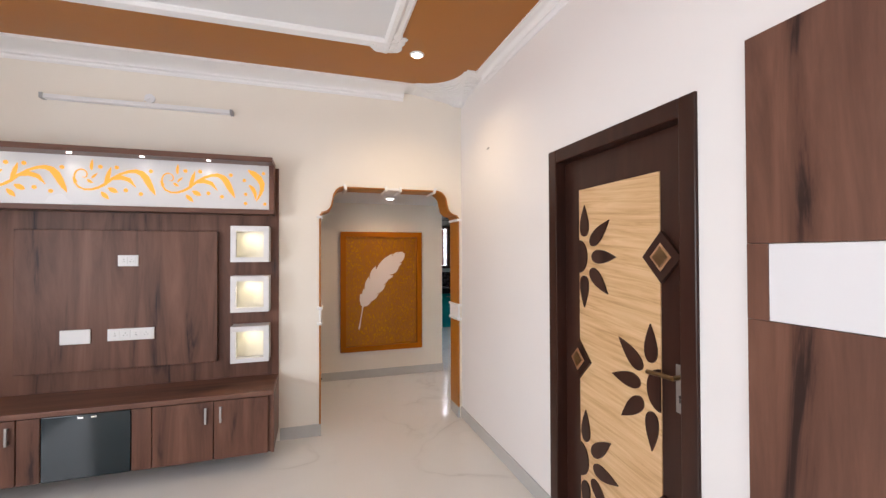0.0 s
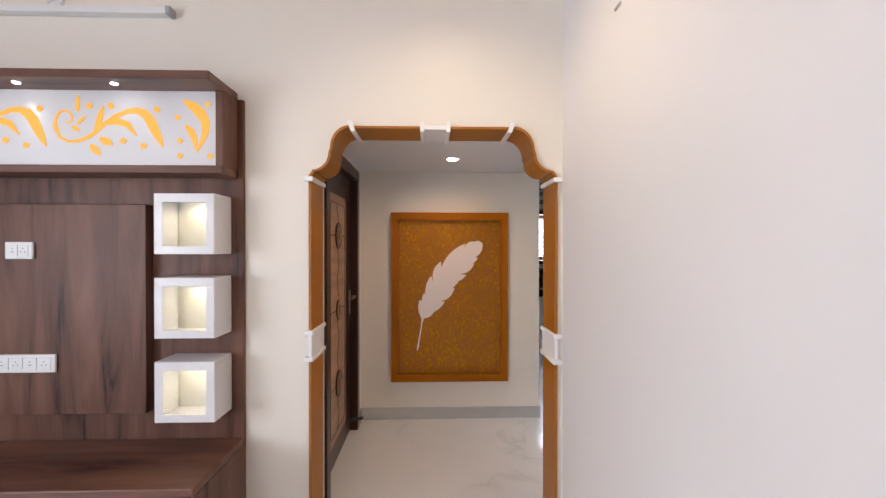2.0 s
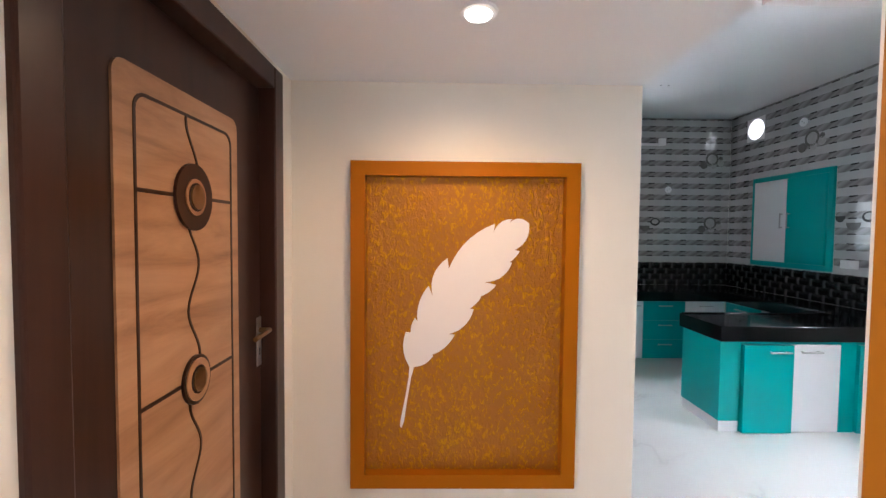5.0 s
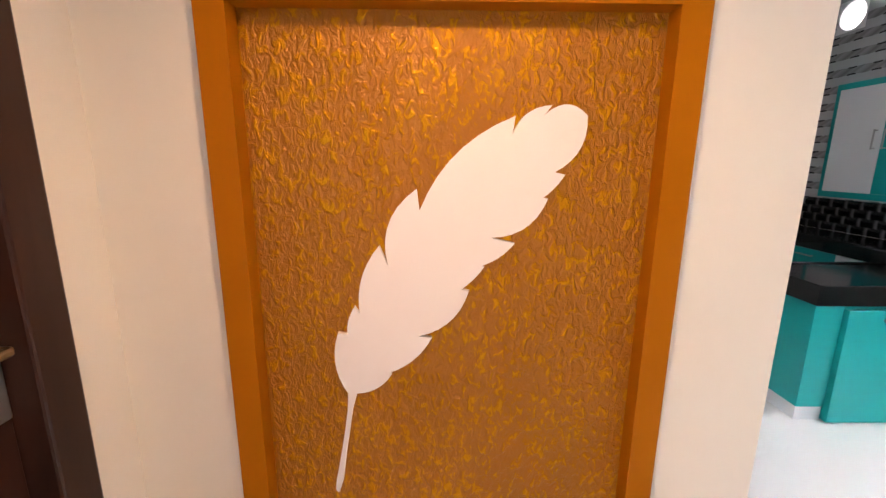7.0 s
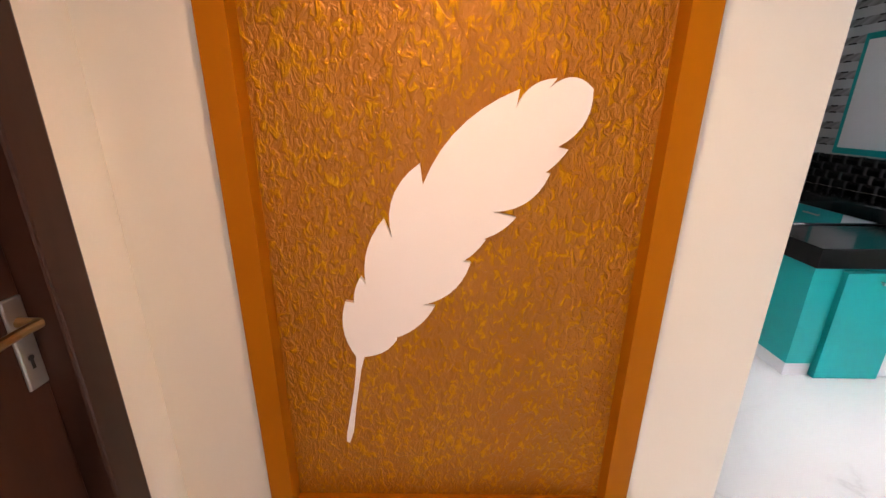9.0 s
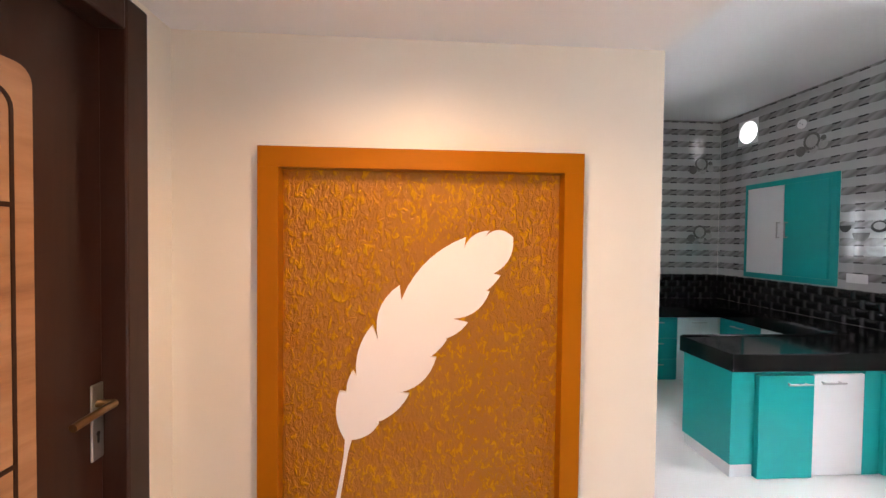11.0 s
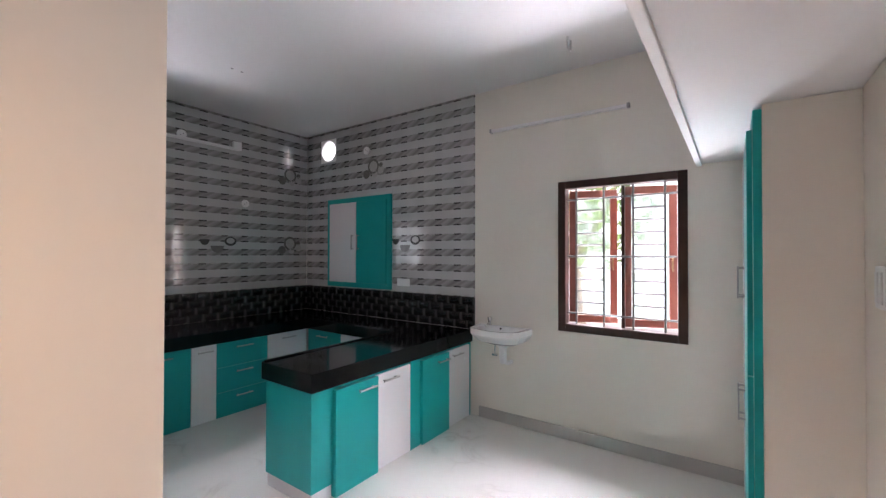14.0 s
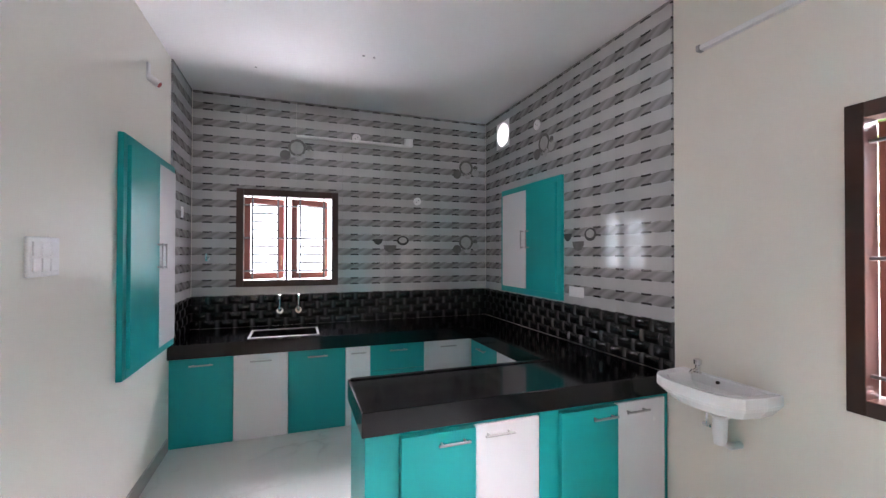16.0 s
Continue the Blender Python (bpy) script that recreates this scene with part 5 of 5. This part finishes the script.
def print_bowls(axis, p, u, z, s):
    t = thing("tile_print", (p, u, z) if axis == 'x' else (u, p, z), "dark printed bowls picture on the glazed tile", "tile picture", "bowl tile pictures")
    half = [(u + 0.07 * math.cos(math.pi + math.pi * k / 12) - 0.0, z - 0.02 + 0.075 * math.sin(math.pi + math.pi * k / 12)) for k in range(13)]
    part("bowl_motif", prism(half, axis, p, p - 0.0015), M_PRINT, t)
    half = [(u - s * 0.13 + 0.05 * math.cos(math.pi + math.pi * k / 12), z + 0.045 + 0.06 * math.sin(math.pi + math.pi * k / 12)) for k in range(13)]
    part("bowl_motif", prism(half, axis, p, p - 0.0015), M_BLACKP, t)
    el = [(u + s * 0.14 + 0.065 * math.cos(2 * math.pi * k / 20), z + 0.03 + 0.05 * math.sin(2 * math.pi * k / 20)) for k in range(20)]
    part("basket_motif", prism(el, axis, p, p - 0.0015), M_BLACKP, t)
    el = [(u + s * 0.14 + 0.045 * math.cos(2 * math.pi * k / 20), z + 0.035 + 0.032 * math.sin(2 * math.pi * k / 20)) for k in range(20)]
    part("basket_motif", prism(el, axis, p - 0.0016, p - 0.0022), M_PRINTL, t)


for u, z in ((2.98, 2.52), (4.80, 2.45), (4.80, 1.60)):
    print_cluster('y', 8.6635, u, z, 1)
print_cluster('x', 5.0455, 7.47, 2.46, -1)
print_bowls('y', 8.6635, 3.92, 1.61, 1)
print_bowls('x', 5.0455, 7.0, 1.62, -1)

# ---- tree outside the dining window ----
tr = thing("tree", (8.6, 6.2, -0.3), "small leafy garden tree outside the window", "tree")
bm = rod((8.6, 6.2, -0.3), (8.65, 6.3, 1.6), 0.09, 10, None, 0.05)
for k in range(6):
    a = k * 1.05
    rod((8.63, 6.27, 1.2 + 0.07 * k), (8.63 + 0.8 * math.cos(a), 6.27 + 0.8 * math.sin(a), 2.0 + 0.15 * k), 0.035, 6, bm, 0.01)
part("trunk", bm, M_BARK, tr)
bm = bmesh.new()
for k in range(900):
    a, e, r = random.uniform(0, 6.28), random.uniform(-0.8, 1.3), 1.25 * random.random() ** 0.4
    c = Vector((8.63 + r * math.cos(a) * math.cos(e), 6.27 + r * math.sin(a) * math.cos(e), 1.9 + r * math.sin(e) * 0.9))
    rot = Euler((random.uniform(0, 3), random.uniform(0, 3), random.uniform(0, 3))).to_matrix()
    vs = [bm.verts.new(c + rot @ Vector(q)) for q in ((-0.09, 0, 0), (0, -0.035, 0.01), (0.09, 0, 0), (0, 0.035, 0.01))]
    bm.faces.new(vs)
part("crown", bm, M_LEAF, tr)

# ---- wall tiles ----
def cut_grid(u0, u1, z0, z1, us, zs, holes):
    """Tiles of a grid with rectangular holes cut out, as rectangles."""
    rects = []
    for a, b_ in zip(us, us[1:]):
        for c, d in zip(zs, zs[1:]):
            todo = [(a, b_, c, d)]
            for h in holes:
                nxt = []
                for q in todo:
                    if q[0] >= h[1] or q[1] <= h[0] or q[2] >= h[3] or q[3] <= h[2]:
                        nxt.append(q)
                        continue
                    if q[0] < h[0]:
                        nxt.append((q[0], h[0], q[2], q[3]))
                    if q[1] > h[1]:
                        nxt.append((h[1], q[1], q[2], q[3]))
                    m0, m1 = max(q[0], h[0]), min(q[1], h[1])
                    if q[2] < h[2]:
                        nxt.append((m0, m1, q[2], h[2]))
                    if q[3] > h[3]:
                        nxt.append((m0, m1, h[3], q[3]))
                todo = nxt
            rects += todo
    return rects


def steps(a, b_, s):
    out = [a]
    while out[-1] + s < b_ - 0.02:
        out.append(out[-1] + s)
    return out + [b_]


def tiling(name, axis, p, s, u0, u1, holes, label):
    """Printed tiles above 1.10 m on a grout bed."""
    w = thing(name, (p, (u0 + u1) / 2, 1.1) if axis == 'x' else ((u0 + u1) / 2, p, 1.1), label, "wall tiles", kind="structure")
    for a, b_, c, d in cut_grid(u0, u1, 1.1, 3.01, steps(u0, u1, 0.45), steps(1.1, 3.01, 0.30), holes):
        q0, q1 = sorted((p, p + s * 0.0125))
        g = 0.0006
        bm = box(q0, q1, a + g, b_ - g, c + g, d - g) if axis == 'x' else box(a + g, b_ - g, q0, q1, c + g, d - g)
        part("tile", bm, M_WAVE, w)


tiling("wall_tiles_north", 'y', 8.678, -1, 2.072, 5.045, [(2.44, 3.38, 1.18, 2.12)], "glazed white tiles with grey ribbon print")
tiling("wall_tiles_east", 'x', 5.059, -1, 6.146, 8.664, [(7.18, 8.215, 1.118, 2.157), (8.10, 8.38, 2.63, 2.91)], "glazed white tiles with grey ribbon print")
tiling("wall_tiles_west", 'x', 2.056, 1, 8.035, 8.664, [], "glazed white tiles with grey ribbon print")


def pillow(axis, s, w, h):
    """A small black tile with a raised cushion face."""
    b = bmesh.new()
    grid = [(-0.5, 0.0), (-0.42, 0.6), (-0.15, 1.0), (0.15, 1.0), (0.42, 0.6), (0.5, 0.0)]
    vs = []
    for u, fu in grid:
        row = []
        for z, fz in grid:
            q = 0.003 + 0.014 * fu * fz
            row.append(b.verts.new((s * q, u * w, z * h) if axis == 'x' else (u * w, s * q, z * h)))
        vs.append(row)
    for i in range(5):
        for j in range(5):
            b.faces.new((vs[i][j], vs[i + 1][j], vs[i + 1][j + 1], vs[i][j + 1]))
    bmesh.ops.recalc_face_normals(b, faces=b.faces)
    me = bpy.data.meshes.new("tile")
    b.to_mesh(me)
    b.free()
    for q in me.polygons:
        q.use_smooth = True
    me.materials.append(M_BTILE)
    # the cushion must face the room
    want = Vector((s, 0, 0)) if axis == 'x' else Vector((0, s, 0))
    if sum(q.normal.dot(want) for q in me.polygons) < 0:
        me.flip_normals()
    return me


def black_band(name, axis, p, s, u0, u1):
    at = (p, (u0 + u1) / 2, 0.80) if axis == 'x' else ((u0 + u1) / 2, p, 0.80)
    w = thing(name, at, "glossy black cushioned mosaic tile upstand", "wall tiles", kind="structure")
    q0, q1 = sorted((p, p + s * 0.008))
    part("grout_bed", box(q0, q1, u0, u1, 0.80, 1.099) if axis == 'x' else box(u0, u1, q0, q1, 0.80, 1.099), M_GROUT, w)
    n = max(1, round((u1 - u0) / 0.15))
    tw = (u1 - u0) / n
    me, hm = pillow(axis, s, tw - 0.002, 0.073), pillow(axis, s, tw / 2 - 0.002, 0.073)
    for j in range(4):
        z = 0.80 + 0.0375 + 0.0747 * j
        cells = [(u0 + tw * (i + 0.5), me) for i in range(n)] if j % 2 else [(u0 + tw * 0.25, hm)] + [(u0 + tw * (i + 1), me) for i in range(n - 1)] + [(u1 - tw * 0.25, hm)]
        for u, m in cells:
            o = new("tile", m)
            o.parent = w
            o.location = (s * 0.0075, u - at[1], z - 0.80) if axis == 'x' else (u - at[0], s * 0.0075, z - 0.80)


black_band("tile_upstand_north", 'y', 8.678, -1, 2.064, 5.051)
black_band("tile_upstand_east", 'x', 5.059, -1, 6.146, 8.669)
black_band("tile_upstand_west", 'x', 2.056, 1, 8.035, 8.669)
